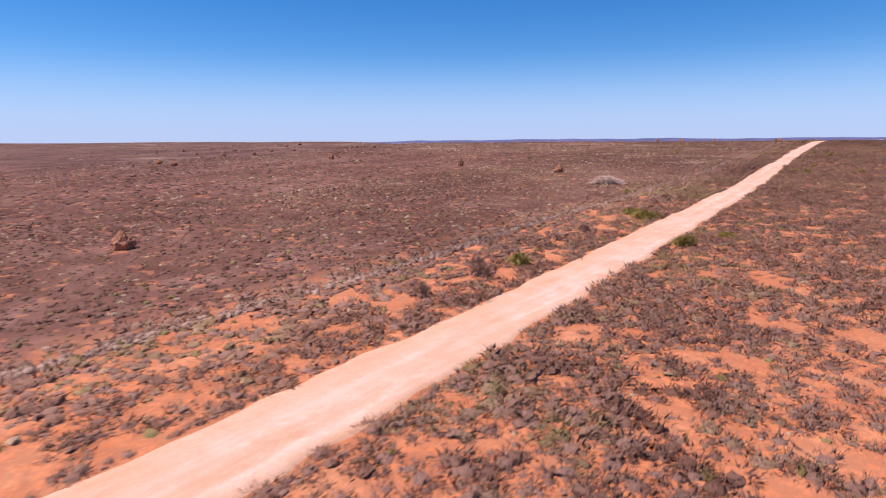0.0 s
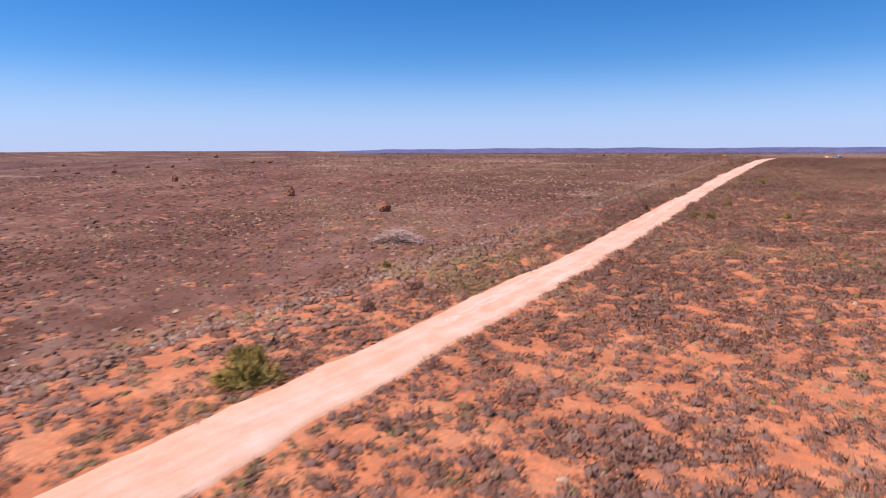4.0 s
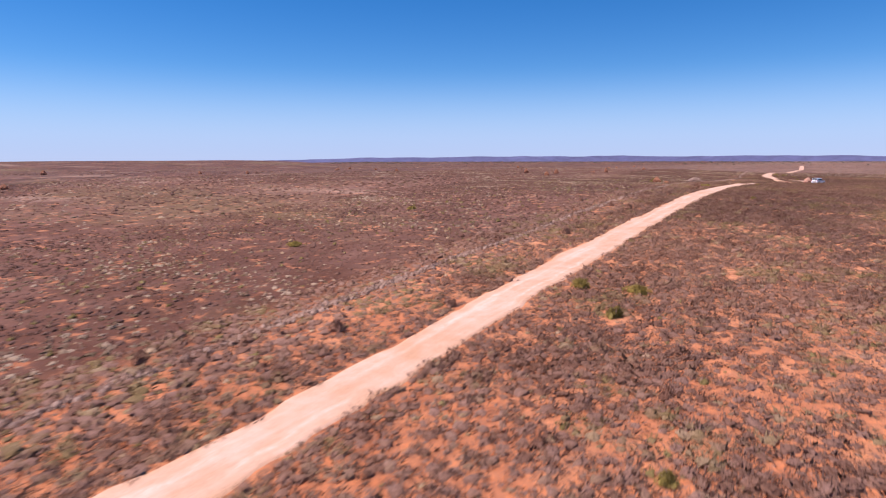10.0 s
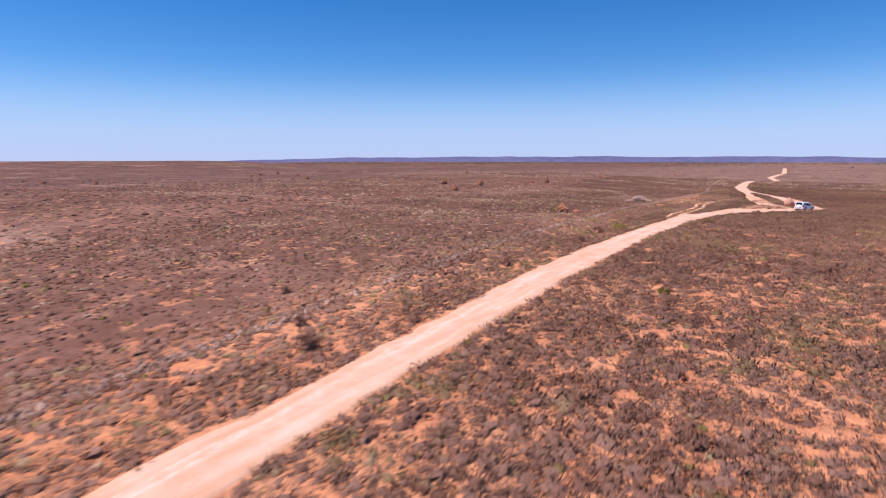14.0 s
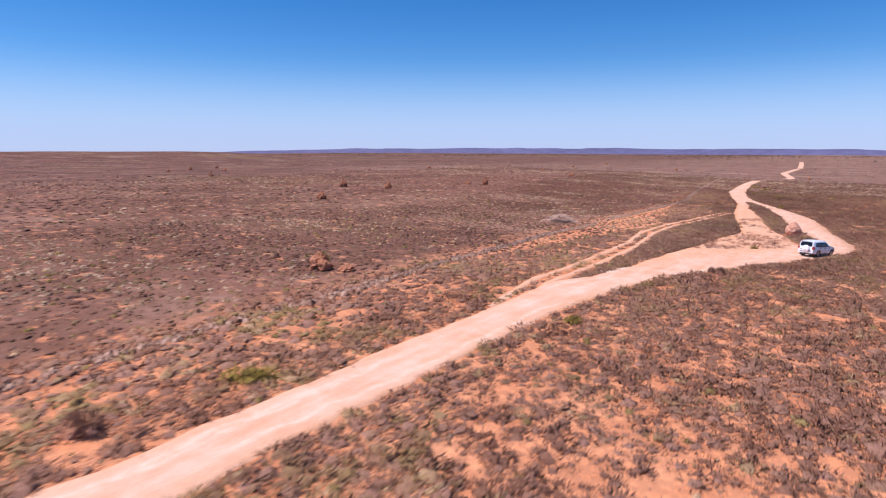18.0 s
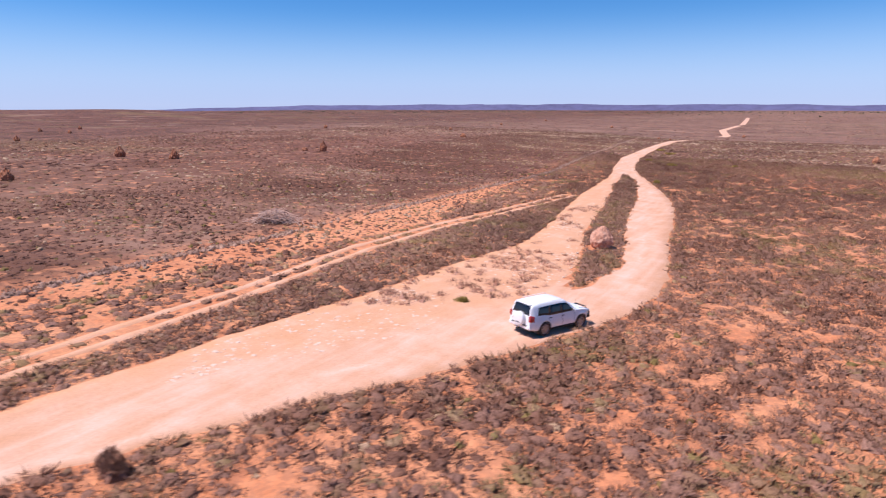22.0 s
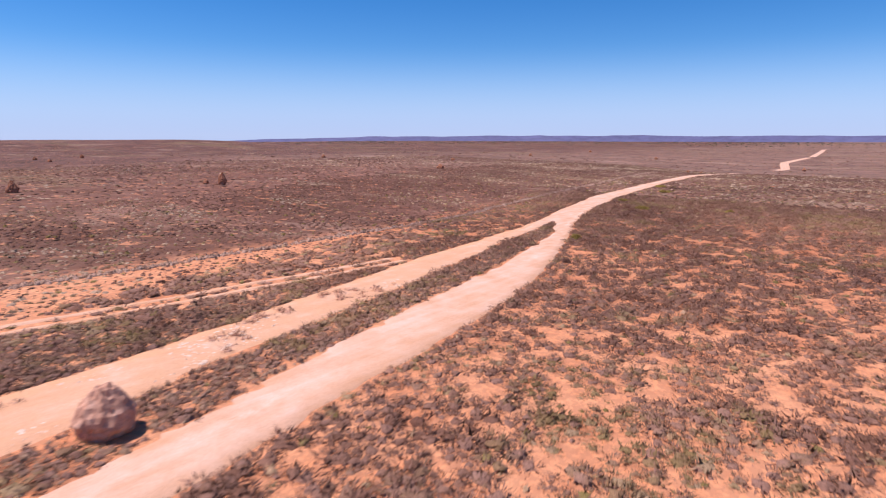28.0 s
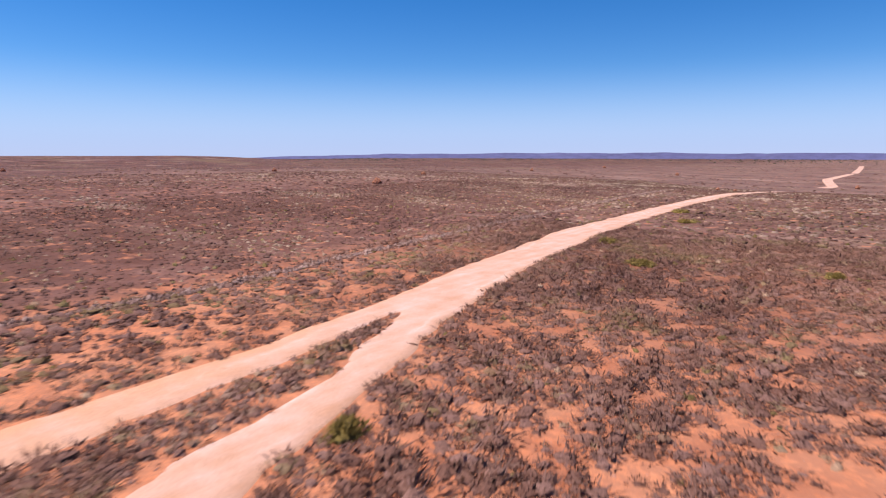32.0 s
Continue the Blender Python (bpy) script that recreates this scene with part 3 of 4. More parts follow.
def sizes(n, a, b):
    return a + (b - a) * rng.random(n) ** 1.5


def away_from_spots(x, y, r):
    free = np.ones(len(x), bool)
    for sx, sy, sr in SPOTS:
        free &= (x - sx) ** 2 + (y - sy) ** 2 > (0.8 * sr + 0.5 * r) ** 2
    return free


def openness(x, y):
    """Share of the soil left bare by the low scrub."""
    off = -bare(x, y)
    left = sstep(2.0, -2.0, x - edge(WINDROW, y))
    west = x < edge(LEFT, y) + 0.5
    o = np.interp(y, [0, 60, 120, 165, 215, 300, 390, 425, 475], [0.20, 0.19, 0.12, 0.03, 0.09, 0.13, 0.17, 0.20, 0.20]) - 0.02 * left
    o = o - 0.10 * np.exp(-np.maximum(off, 0) / 0.7)
    o = o + 0.01 * west * (1 - left) + 0.03 * west * (y < 100) * np.exp(-np.maximum(off - 0.5, 0) / 2.2)
    o = o + 0.06 * np.exp(-((x - edge(TRACK, y) + 2.6) / 1.6) ** 2) * (y > 300) * (y < 400)
    return o


def field(x0, x1, y0, y1, cell, zone, small, large, massed=False):
    """Clumps on a loose grid, missing where the soil is open; places and radii."""
    gx_, gy_ = np.meshgrid(np.arange(x0, x1, cell), np.arange(y0, y1, cell))
    x = (gx_ + cell * (rng.random(gx_.shape) - 0.5) * 1.1).ravel()
    y = (gy_ + cell * (rng.random(gx_.shape) - 0.5) * 1.1).ravel()
    ok = zone(x, y)
    x, y = x[ok], y[ok]
    thick = 0.66 * vnoise(x, y, 1.25) + 0.16 * vnoise(x + 31, y, 5.5) + 0.18 * rng.random(len(x))
    if massed:
        thick = 0.50 * vnoise(x, y, 1.1) + 0.32 * vnoise(x, y + 9, 0.75) + 0.18 * rng.random(len(x)) - 0.20
    r = (small + (large - small) * rng.random(len(x)) ** 1.5) * (0.75 + 0.5 * vnoise(x, y + 70, 8.0))
    ok = (thick > openness(x, y)) & (-bare(x, y) > 0.25 * r) & away_from_spots(x, y, r)
    return x[ok], y[ok], r[ok]


def tones(x, y, pale=0.0):
    """One tone for each clump: mostly chance, olive and straw in patches."""
    t = 0.08 + 0.50 * rng.random(len(x)) + 0.22 * (vnoise(x, y, 3.2) - 0.5)
    t = t + 0.50 * sstep(0.50, 0.72, 0.6 * vnoise(x + 11, y, 7.5) + 0.4 * vnoise(x + 5, y, 2.1)) * (0.3 + 0.7 * rng.random(len(x)))
    t = t + pale * sstep(0.62, 0.76, 0.7 * vnoise(0.6 * x - 40, y, 11) + 0.3 * vnoise(x, y, 3)) * (0.3 + 0.7 * rng.random(len(x)))
    t = t + 0.55 * np.exp(-((x + 90 - 0.13 * (y - 520)) / 5.0) ** 2) * sstep(490, 520, y) * rng.random(len(x))
    return np.where(rng.random(len(x)) < 0.035, 0.95, t)


def edge_of_view(y):
    return np.interp(y, [0, 80, 150, 285, 315, 340, 430, 475], [5, 4, 1, 1, 8, 12, 12, 8])


def near_zone(x, y):
    return (x > edge(LEFT, y) - 13) & (x < edge_of_view(y)) & (y > 5) & (y < 475)


def mid_zone(x, y):
    return (x <= edge(LEFT, y) - 13) & (x > edge(LEFT, y) - 62) & (y < 540)


def ahead_zone(x, y):
    return (y > 540) | ((y > 475) & (x > edge(LEFT, y) - 13)) | ((y > 430) & (x > edge_of_view(y)))


def east_zone(x, y):
    return x >= edge_of_view(y)


def far_zone(x, y):
    return (x < np.where(y < 540, edge(LEFT, y) - 62, -120)) & (x > -230 + 8 * np.sin(0.05 * y))


bx, by, br = field(-62, 14, 4, 475, 0.56, near_zone, 0.30, 0.80, True)
ok = bx > edge(LEFT, by) - 4.5
bt = tones(bx, by)
scrub(bx[ok], by[ok], br[ok], 0.50, 56, SHRUB, "rounded mauve-grey dry shrubs on red soil beside the road", 5, 2, bt[ok])
scrub(bx[~ok], by[~ok], br[~ok], 0.44, 16, SHRUB, "rounded mauve-grey dry shrubs between the road and the windrow", 5, 2, bt[~ok])
bx, by, br = field(-118, -27, 4, 540, 0.70, mid_zone, 0.17, 0.52)
scrub(bx, by, br, 0.48, 4, SHADED_HEATH, "dry mauve-brown heath across the plain", 4, 2, tones(bx, by, 0.65))
bx, by, br = field(0, 34, 0, 431, 1.4, east_zone, 0.4, 0.8)
scrub(bx, by, br, 0.7, 8, SHRUB, "dry scrub on red soil farther from the road", 5, 2, tones(bx, by))
bx, by, br = field(-120, 30, 430, 640, 1.15, ahead_zone, 0.3, 0.8)
scrub(bx, by, br, 0.45, 2, SHADED_HEATH, "dry purplish-brown scrub farther along the road", 5, 2, tones(bx, by, 0.6) + 0.12)
bx, by, br = field(-240, -80, 4, 640, 1.8, far_zone, 0.35, 0.95)
scrub(bx, by, br, 0.34, 0, SHADED_HEATH, "dry mauve-brown heath farther across the plain", 4, 2, tones(bx, by, 0.55))
n = 15000
bx, by = -900 + 1400 * rng.random(n), 20 + 1700 * rng.random(n)
ok = ((bx < -225) | (by > 640) | (bx > 60)) & (bare(bx, by) < -1.0) & (vnoise(bx, by, 60) + 0.4 * vnoise(bx, by, 14) > 0.55)
scrub(bx[ok], by[ok], sizes(ok.sum(), 0.6, 1.5), 0.4, 3, SHADED_HEATH, "low dry shrubs on the far plain", 5, 2, tones(bx[ok], by[ok], 0.5))
# litter of tiny seedlings on the open soil
bx, by, br = field(-58, 14, 6, 470, 1.3, near_zone, 0.06, 0.14)
bx, by = bx + 0.5 * rng.normal(size=len(bx)), by + 0.5 * rng.normal(size=len(bx))
ok = bare(bx, by) < -0.1
scrub(bx[ok], by[ok], br[ok], 0.7, 5, BROWN, "tiny dry seedlings scattered over the red soil", 4, 2)
for cell, material, lo, hi, what in ((3.6, GREEN, 0.14, 0.42, "small olive-green tufts among the dry scrub"), (4.2, STRAW, 0.14, 0.40, "pale straw-coloured dry grass tufts among the scrub")):
    bx, by, br = field(-80, 24, 6, 520, cell, lambda x, y: x < np.interp(y, [0, 290, 310, 400, 430, 520], [6, 6, 24, 24, 16, 12]), lo, hi)
    scrub(bx, by, br, 0.85, 26, material, what)
# a ragged row of clumps along both edges of the road
ey = np.concatenate([4 + 560 * rng.random(1300), 4 + 560 * rng.random(1300)])
ex = np.concatenate([edge(LEFT, ey[:1300]) + wob(ey[:1300], 1) - 0.5 * rng.random(1300) - 0.1, edge(RIGHT, ey[1300:]) + wob(ey[1300:], 2) + 0.5 * rng.random(1300) + 0.1])
scrub(ex, ey, sizes(2600, 0.16, 0.44), 0.7, 36, SHRUB, "dry clumps along the edges of the road", 6, 2, tones(ex, ey))
# thick growth on the strips between the tracks
sy_ = 300 + 131 * rng.random(32000)
sx_ = -40 + 25 * rng.random(32000)
isl_in = (sy_ > 347.5) & (sy_ < 430.5) & (sx_ > edge(ISL_L, sy_) + 0.15) & (sx_ < edge(ISL_R, sy_) - 0.15)
gap_in = (sy_ < 384) & (sx_ > edge(TRACK, sy_) + 1.4) & (sx_ < edge(LEFT, sy_) - 0.1)
ok = (isl_in | gap_in) & ((sx_ + 19.95) ** 2 + (sy_ - 362.9) ** 2 > 2.2)
scrub(sx_[ok], sy_[ok], sizes(ok.sum(), 0.12, 0.38), 0.75, 20, STRIP, "thick olive-brown scrub on the strips between the tracks", 4, 2)
# dead scrub along the old windrow, thinner in places
wy = 5 + 560 * rng.random(7000)
wx = edge(WINDROW, wy) + 0.8 * (vnoise(0 * wy, wy, 14) - 0.5) + rng.normal(size=7000) * 0.24
ok = vnoise(0 * wy + 31, wy, 7) + 0.3 * rng.random(7000) > 0.34
scrub(wx[ok], wy[ok], sizes(ok.sum(), 0.17, 0.40), 1.1, 18, GREY, "pale grey dead scrub along an old graded windrow", 5, 2)
# bushes scattered over the bare clearing
cy_ = 333 + 56 * rng.random(1600)
cx_ = edge(LEFT, cy_) + 0.3 + rng.random(1600) * 10.5
lim = np.where(cy_ < 347.5, edge(RIGHT, cy_) - 6.0 - 0.5 * np.abs(cy_ - 346), edge(ISL_L, np.maximum(cy_, 347.5)) - 0.4)
ok = (vnoise(cx_, cy_, 2.6) > 0.40 + 0.010 * np.maximum(cy_ - 352, 0) + 0.02 * np.maximum(342 - cy_, 0)) & (cx_ < lim)
scrub(cx_[ok], cy_[ok], sizes(ok.sum(), 0.12, 0.56), 0.7, 50, BROWN, "dry brown scrub scattered over the bare clearing", 7, 2)
# small pale stones
n = 3200
ty_ = 312 + 80 * rng.random(n)
tx_ = edge(LEFT, ty_) + 0.6 + rng.random(n) * (np.where(ty_ < 348, edge(RIGHT, ty_) - 5.0, edge(ISL_L, np.maximum(ty_, 347.5))) - edge(LEFT, ty_) - 1.0)
ok = vnoise(tx_, ty_, 3.5) > 0.5
V, F = cores(tx_[ok], ty_[ok], height(tx_[ok], ty_[ok]) + 0.04, sizes(ok.sum(), 0.04, 0.22), sizes(ok.sum(), 0.015, 0.06), 5, 2)
STONE = rock_material("pale_stone", (0.64, 0.42, 0.30), (0.75, 0.54, 0.41), (0.80, 0.62, 0.50), 3.0)
tagged(np_mesh("stones", V, F, STONE), "small pale stones lying on the bare clearing", "stones", kind="stuff")


# ---- termite mounds and rocks ----
PALE = rock_material("pale_termite_earth", (0.44, 0.205, 0.130), (0.60, 0.315, 0.210), (0.74, 0.45, 0.325), 2.2)


def lump(name, x, y, w, h, seed, material, rough=0.28, label="", category="termite mound"):
    bm = bmesh.new()
    bmesh.ops.create_icosphere(bm, subdivisions=5 if w < 2 and h > 1.7 else 4, radius=1.0)
    for v in bm.verts:
        p = v.co.copy()
        a = noise.fractal(p * 1.3 + Vector((seed * 7.1, 0, 0)), 1.0, 2.0, 4)
        c = noise.fractal(p * 4.0 + Vector((0, seed * 3.3, 0)), 1.0, 2.0, 3)
        e = noise.fractal(p * 11.0 + Vector((seed * 1.7, 5, 0)), 1.0, 2.0, 2)
        q = p * (1 + rough * a + 0.5 * rough * c + 0.24 * rough * e)
        taper = 1.0 - (0.30 if material is PALE else 0.46) * max(0.0, q.z)
        v.co = Vector((q.x * w * 0.5 * taper, q.y * w * 0.5 * taper, (q.z * 0.62 + 0.38) * h))
    ob = part(name, bm, material)
    ob.location = (x, y, float(height(x, y)) - 0.05)
    return tagged(ob, label, category)


for i, (x, y, w, h) in enumerate(MOUNDS):
    tagged(lump("termite_mound", x, y, 0.76 * w, 0.92 * h, i, MOUND, label="red-brown weathered termite mound standing in dry scrub"), group="termite mounds on the plain")
lump("termite_mound", *BIG_MOUND, 21, PALE, 0.20, "large pale pinkish termite mound on the scrubby strip beside the road")


# ---- single bushes ----
def bush(x, y, w, h, material, label, leaves=1500):
    base = new("bush")
    base.location = (x, y, float(height(x, y)))
    bm = bmesh.new()
    r = random.Random(int(x * 31 + y * 17))
    for k in range(9):
        a, t = r.random() * 6.28, 0.25 + 0.5 * r.random()
        tip = Vector((math.cos(a) * w * 0.42 * t, math.sin(a) * w * 0.42 * t, h * 0.75))
        side = Vector((-math.sin(a), math.cos(a), 0)) * 0.02
        out = Vector((math.cos(a), math.sin(a), 0)) * 0.02
        lo = [bm.verts.new(v) for v in (side - Vector((0, 0, 0.05)), -side - Vector((0, 0, 0.05)), out - Vector((0, 0, 0.05)))]
        hi = [bm.verts.new(tip + v * 0.4) for v in (side, -side, out)]
        for p in range(3):
            bm.faces.new((lo[p], lo[(p + 1) % 3], hi[(p + 1) % 3], hi[p]))
    part("stems", bm, TWIG, base)
    n = 6
    px, py = (rng.random(n) - 0.5) * w * 0.55, (rng.random(n) - 0.5) * w * 0.55
    px[0] = py[0] = 0
    sz = w * 0.5 * (0.45 + 0.3 * rng.random(n))
    tall = h * (0.7 + 0.35 * rng.random(n))
    V, F, out, owner = tufts(px, py, px * 0 + 0.01, sz, tall, leaves // n, 9, 3)
    ob = np_mesh("foliage", V, F, material)
    marks(ob, out, (0.5 + 0.35 * (rng.random(n) - 0.5))[owner] + 0.3 * (rng.random(len(V)) - 0.5))
    ob.parent = base
    return tagged(base, label, "bush")


TWIG = rock_material("dead_wood", (0.44, 0.27, 0.20), (0.57, 0.38, 0.295), (0.68, 0.48, 0.385), 4.0)
for x, y, w, h in GREENS:
    tagged(bush(x, y, w, h, BUSHY, "low yellow-green bush growing in red soil"), group="green bushes")
for x, y, w, h in BROWNS:
    tagged(bush(x, y, w, h, BROWN, "rounded dry brown bush beside the dirt road"), group="brown bushes")
for x, y, w, h, k in ((-50.6, 297.6, 1.9, 1.5, 31), (-48.4, 298.6, 1.5, 0.6, 32)):
    lump("termite_mound", x, y, w, h, k, MOUND, 0.4, "dark collapsed termite mound beside a green bush")


def brush_pile(x, y, length, turn, seed):
    base = new("brush_pile")
    base.location = (x, y, float(height(x, y)))
    base.rotation_euler = (0, 0, turn)
    r = random.Random(seed)
    for name, n, hh, wd in (("branch_tangle", 170, 1.2, 0.055), ("twig_tangle", 480, 1.45, 0.024)):
        bm = bmesh.new()
        for k in range(n):
            u = r.gauss(0, 0.28) * length
            v = r.gauss(0, 0.7)
            c = Vector((u, v, hh * r.random() * math.exp(-(u / length * 2) ** 2)))
            a = r.random() * 6.28
            d = Vector((math.cos(a), math.sin(a), r.uniform(-0.1, 0.5))) * r.uniform(0.25, 0.8)
            s1 = Vector((-math.sin(a), math.cos(a), 0)) * wd
            s2 = Vector((0, 0, wd))
            lo = [bm.verts.new(c - d + q) for q in (s1, -s1, s2)]
            hi = [bm.verts.new(c + d + q * 0.4) for q in (s1, -s1, s2)]
            for p in range(3):
                bm.faces.new((lo[p], lo[(p + 1) % 3], hi[(p + 1) % 3], hi[p]))
            bm.faces.new(lo)
            bm.faces.new(hi[::-1])
        tagged(part(name, bm, TWIG, base), kind="stuff")
    return tagged(base, "heap of pale dead branches lying in dry scrub", "brush pile")


brush_pile(-40.7, 93.3, 5.0, 0.35, 3)
brush_pile(-53.4, 354.6, 4.6, 0.5, 5)


# ---- far trees and hills ----
FARLEAF = plant_material("far_leaf", [(0.0, (0.05, 0.055, 0.03)), (1.0, (0.10, 0.095, 0.055))])
n = 3600
fa, fd = rng.random(n) * 1.7 - 1.0, 1250 + 1250 * rng.random(n) ** 0.45
fx, fy = np.sin(fa) * fd, 250 + np.cos(fa) * fd
ok = vnoise(fx, fy, 260) + 0.3 * sstep(1700, 2200, np.hypot(fx, fy - 250)) > 0.5
fx, fy = fx[ok], fy[ok]
far = sizes(len(fx), 1.4, 4.2)
V, F, out, owner = tufts(fx, fy, height(fx, fy) - 0.3, far, far * 0.6, 10, 5, 2)
tagged(marks(np_mesh("far_trees", V, F, FARLEAF), out, rng.random(len(fx))[owner]), "scattered dark low trees near the horizon", "trees", kind="stuff")
# blue haze of distance is put into the hills' own colour
HAZED_HILL = rock_material("hazed_far_hill", (0.115, 0.110, 0.20), (0.13, 0.125, 0.225), (0.145, 0.14, 0.245), 0.002)
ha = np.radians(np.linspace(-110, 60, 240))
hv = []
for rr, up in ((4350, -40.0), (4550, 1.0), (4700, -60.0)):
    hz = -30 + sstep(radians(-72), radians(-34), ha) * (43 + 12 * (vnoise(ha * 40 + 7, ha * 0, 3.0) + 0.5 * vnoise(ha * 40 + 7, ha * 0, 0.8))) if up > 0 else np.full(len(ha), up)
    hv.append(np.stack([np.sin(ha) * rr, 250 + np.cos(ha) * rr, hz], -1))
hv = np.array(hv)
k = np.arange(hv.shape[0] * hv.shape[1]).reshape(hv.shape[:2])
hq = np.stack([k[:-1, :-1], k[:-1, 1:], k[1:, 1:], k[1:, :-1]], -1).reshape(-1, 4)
tagged(np_mesh("backdrop", hv.reshape(-1, 3), hq, HAZED_HILL, True), "low hills along the far horizon, coloured blue for haze", "hills", kind="structure")


# ---- the car ----
def paint(name, col, rough, metal=0.0, coat=0.0, dust=0.0):
    m, n, l, b = mat(name, rough, metal)
    tc = n.new("ShaderNodeTexCoord").outputs["Object"]
    d = noise_node(n, l, 3.0, 6, 0.65, tc)
    f = ramp(n, l, d.outputs[0], [(0.45, (0, 0, 0)), (0.75, (dust, dust, dust))])
    l.new(mix(n, l, f.outputs[0], col, (0.55, 0.30, 0.19)), b.inputs["Base Color"])
    b.inputs["Coat Weight"].default_value = coat
    b.inputs["Coat Roughness"].default_value = 0.08
    return m


WHITE = paint("white_paint", (0.86, 0.86, 0.85), 0.35, 0, 0.6, 0.08)
BLACK = paint("black_plastic", (0.018, 0.018, 0.02), 0.6, 0, 0, 0.10)
TYRE = paint("tyre_rubber", (0.03, 0.028, 0.027), 0.85, 0, 0, 0.4)
ALLOY = paint("alloy", (0.42, 0.40, 0.39), 0.38, 0.8, 0, 0.2)
CHROME = paint("chrome", (0.7, 0.7, 0.7), 0.15, 1.0, 0, 0.05)
GLASS = paint("tinted_glass", (0.010, 0.011, 0.013), 0.08, 0, 0.15, 0.03)
REDLENS = paint("red_lens", (0.42, 0.012, 0.015), 0.12, 0, 1.0, 0.05)
CLEAR = paint("clear_lens", (0.62, 0.64, 0.66), 0.08, 0.3, 1.0, 0.05)
PLATE = paint("plate_face", (0.62, 0.60, 0.52), 0.5, 0, 0, 0.2)
INK = paint("dark_ink", (0.03, 0.03, 0.05), 0.6)

TOP = np.array([(-2.41, 0.60), (-2.405, 0.74), (-2.40, 0.84), (-2.385, 1.0), (-2.365, 1.14), (-2.32, 1.34), (-2.26, 1.56), (-2.20, 1.72), (-2.12, 1.80), (-1.85, 1.835), (-1.5, 1.86), (-0.6, 1.885), (0.0, 1.86), (0.28, 1.80), (0.62, 1.56), (0.95, 1.28), (1.10, 1.165), (1.25, 1.14), (1.6, 1.115), (2.0, 1.06), (2.17, 0.99), (2.25, 0.86), (2.31, 0.70), (2.34, 0.55)])
AXLES = (1.48, -1.31)


def car_top(y):
    return np.interp(y, TOP[:, 0], TOP[:, 1])


def car_low(y):
    z = 0.37 + 0.10 * sstep(1.9, 2.3, y) + 0.10 * sstep(-1.8, -2.35, y)
    for a in AXLES:
        d = np.abs(y - a)
        z = np.maximum(z, np.where(d < 0.47, 0.37 + np.sqrt(np.maximum(0.47 ** 2 - d ** 2, 0)) * 1.03, 0))
    return z


def car_half(y, z):
    w = 0.925 - 0.05 * sstep(0.6, 0.33, z) - 0.025 * sstep(0.85, 1.12, z)
    w = w - np.maximum(z - 1.12, 0) * 0.27 - 0.05 * np.maximum(z - 1.68, 0) / 0.2
    w = w - 0.24 * sstep(1.75, 2.36, y) ** 1.4 - 0.09 * sstep(-2.05, -2.42, y)
    for a in AXLES:
        w = w + 0.025 * np.exp(-((np.hypot(y - a, z - 0.40) - 0.52) / 0.07) ** 2)
    return w


def shell(xs, ys, zs):
    """A bmesh sheet from three equal grids of coordinates."""
    bm = bmesh.new()
    vs = [[bm.verts.new((float(xs[i, j]), float(ys[i, j]), float(zs[i, j]))) for j in range(xs.shape[1])] for i in range(xs.shape[0])]
    for i in range(xs.shape[0] - 1):
        for j in range(xs.shape[1] - 1):
            f = bm.faces.new((vs[i][j], vs[i + 1][j], vs[i + 1][j + 1], vs[i][j + 1]))
            f.smooth = True
    return bm


def thick(bm, d):
    bmesh.ops.recalc_face_normals(bm, faces=bm.faces)
    bmesh.ops.solidify(bm, geom=bm.faces[:], thickness=d)
    return bm


def side_patch(corners, side, lift, n=8, m=5):
    """A panel on the car's flank from four (y, z) corners."""
    u, v = np.meshgrid(np.linspace(0, 1, n), np.linspace(0, 1, m), indexing="ij")
    c = np.array(corners, float)
    p = ((1 - u) * (1 - v))[..., None] * c[0] + (u * (1 - v))[..., None] * c[1] + (u * v)[..., None] * c[2] + ((1 - u) * v)[..., None] * c[3]
    return shell(side * (car_half(p[..., 0], p[..., 1]) + lift), p[..., 0], p[..., 1])


def top_patch(y0, y1, k0, k1, lift, n=8):
    """A panel on the windscreen, bonnet or tailgate; k: share of the half width at each end."""
    y = np.linspace(y0, y1, n)[:, None]
    k = np.linspace(k0, k1, n)[:, None]
    u = np.linspace(-1, 1, 11)[None, :]
    z = car_top(y)
    x = u * k * car_half(y, z)
    return shell(x, y + 0 * u, z + 0.035 * (1 - (u * k) ** 2) + lift)


def block(x0, x1, y0, y1, z0, z1, bev=0.02):
    bm = bmesh.new()
    bmesh.ops.create_cube(bm, size=1.0)
    for v in bm.verts:
        v.co = Vector(((x0 + x1) / 2 + v.co.x * (x1 - x0), (y0 + y1) / 2 + v.co.y * (y1 - y0), (z0 + z1) / 2 + v.co.z * (z1 - z0)))
    if bev:
        bmesh.ops.bevel(bm, geom=bm.edges[:], offset=bev, segments=2, affect='EDGES')
    return bm


def lathe(profile, n=32):
    """Turn (radius, along) points about the x axis."""
    bm = bmesh.new()
    rings = []
    for k in range(n):
        a = 2 * math.pi * k / n
        rings.append([bm.verts.new((q, r * math.cos(a), r * math.sin(a))) for r, q in profile])
    for k in range(n):
        for j in range(len(profile) - 1):
            f = bm.faces.new((rings[k][j], rings[k][j + 1], rings[(k + 1) % n][j + 1], rings[(k + 1) % n][j]))
            f.smooth = True
    bmesh.ops.remove_doubles(bm, verts=bm.verts, dist=1e-4)
    bmesh.ops.recalc_face_normals(bm, faces=bm.faces)
    return bm


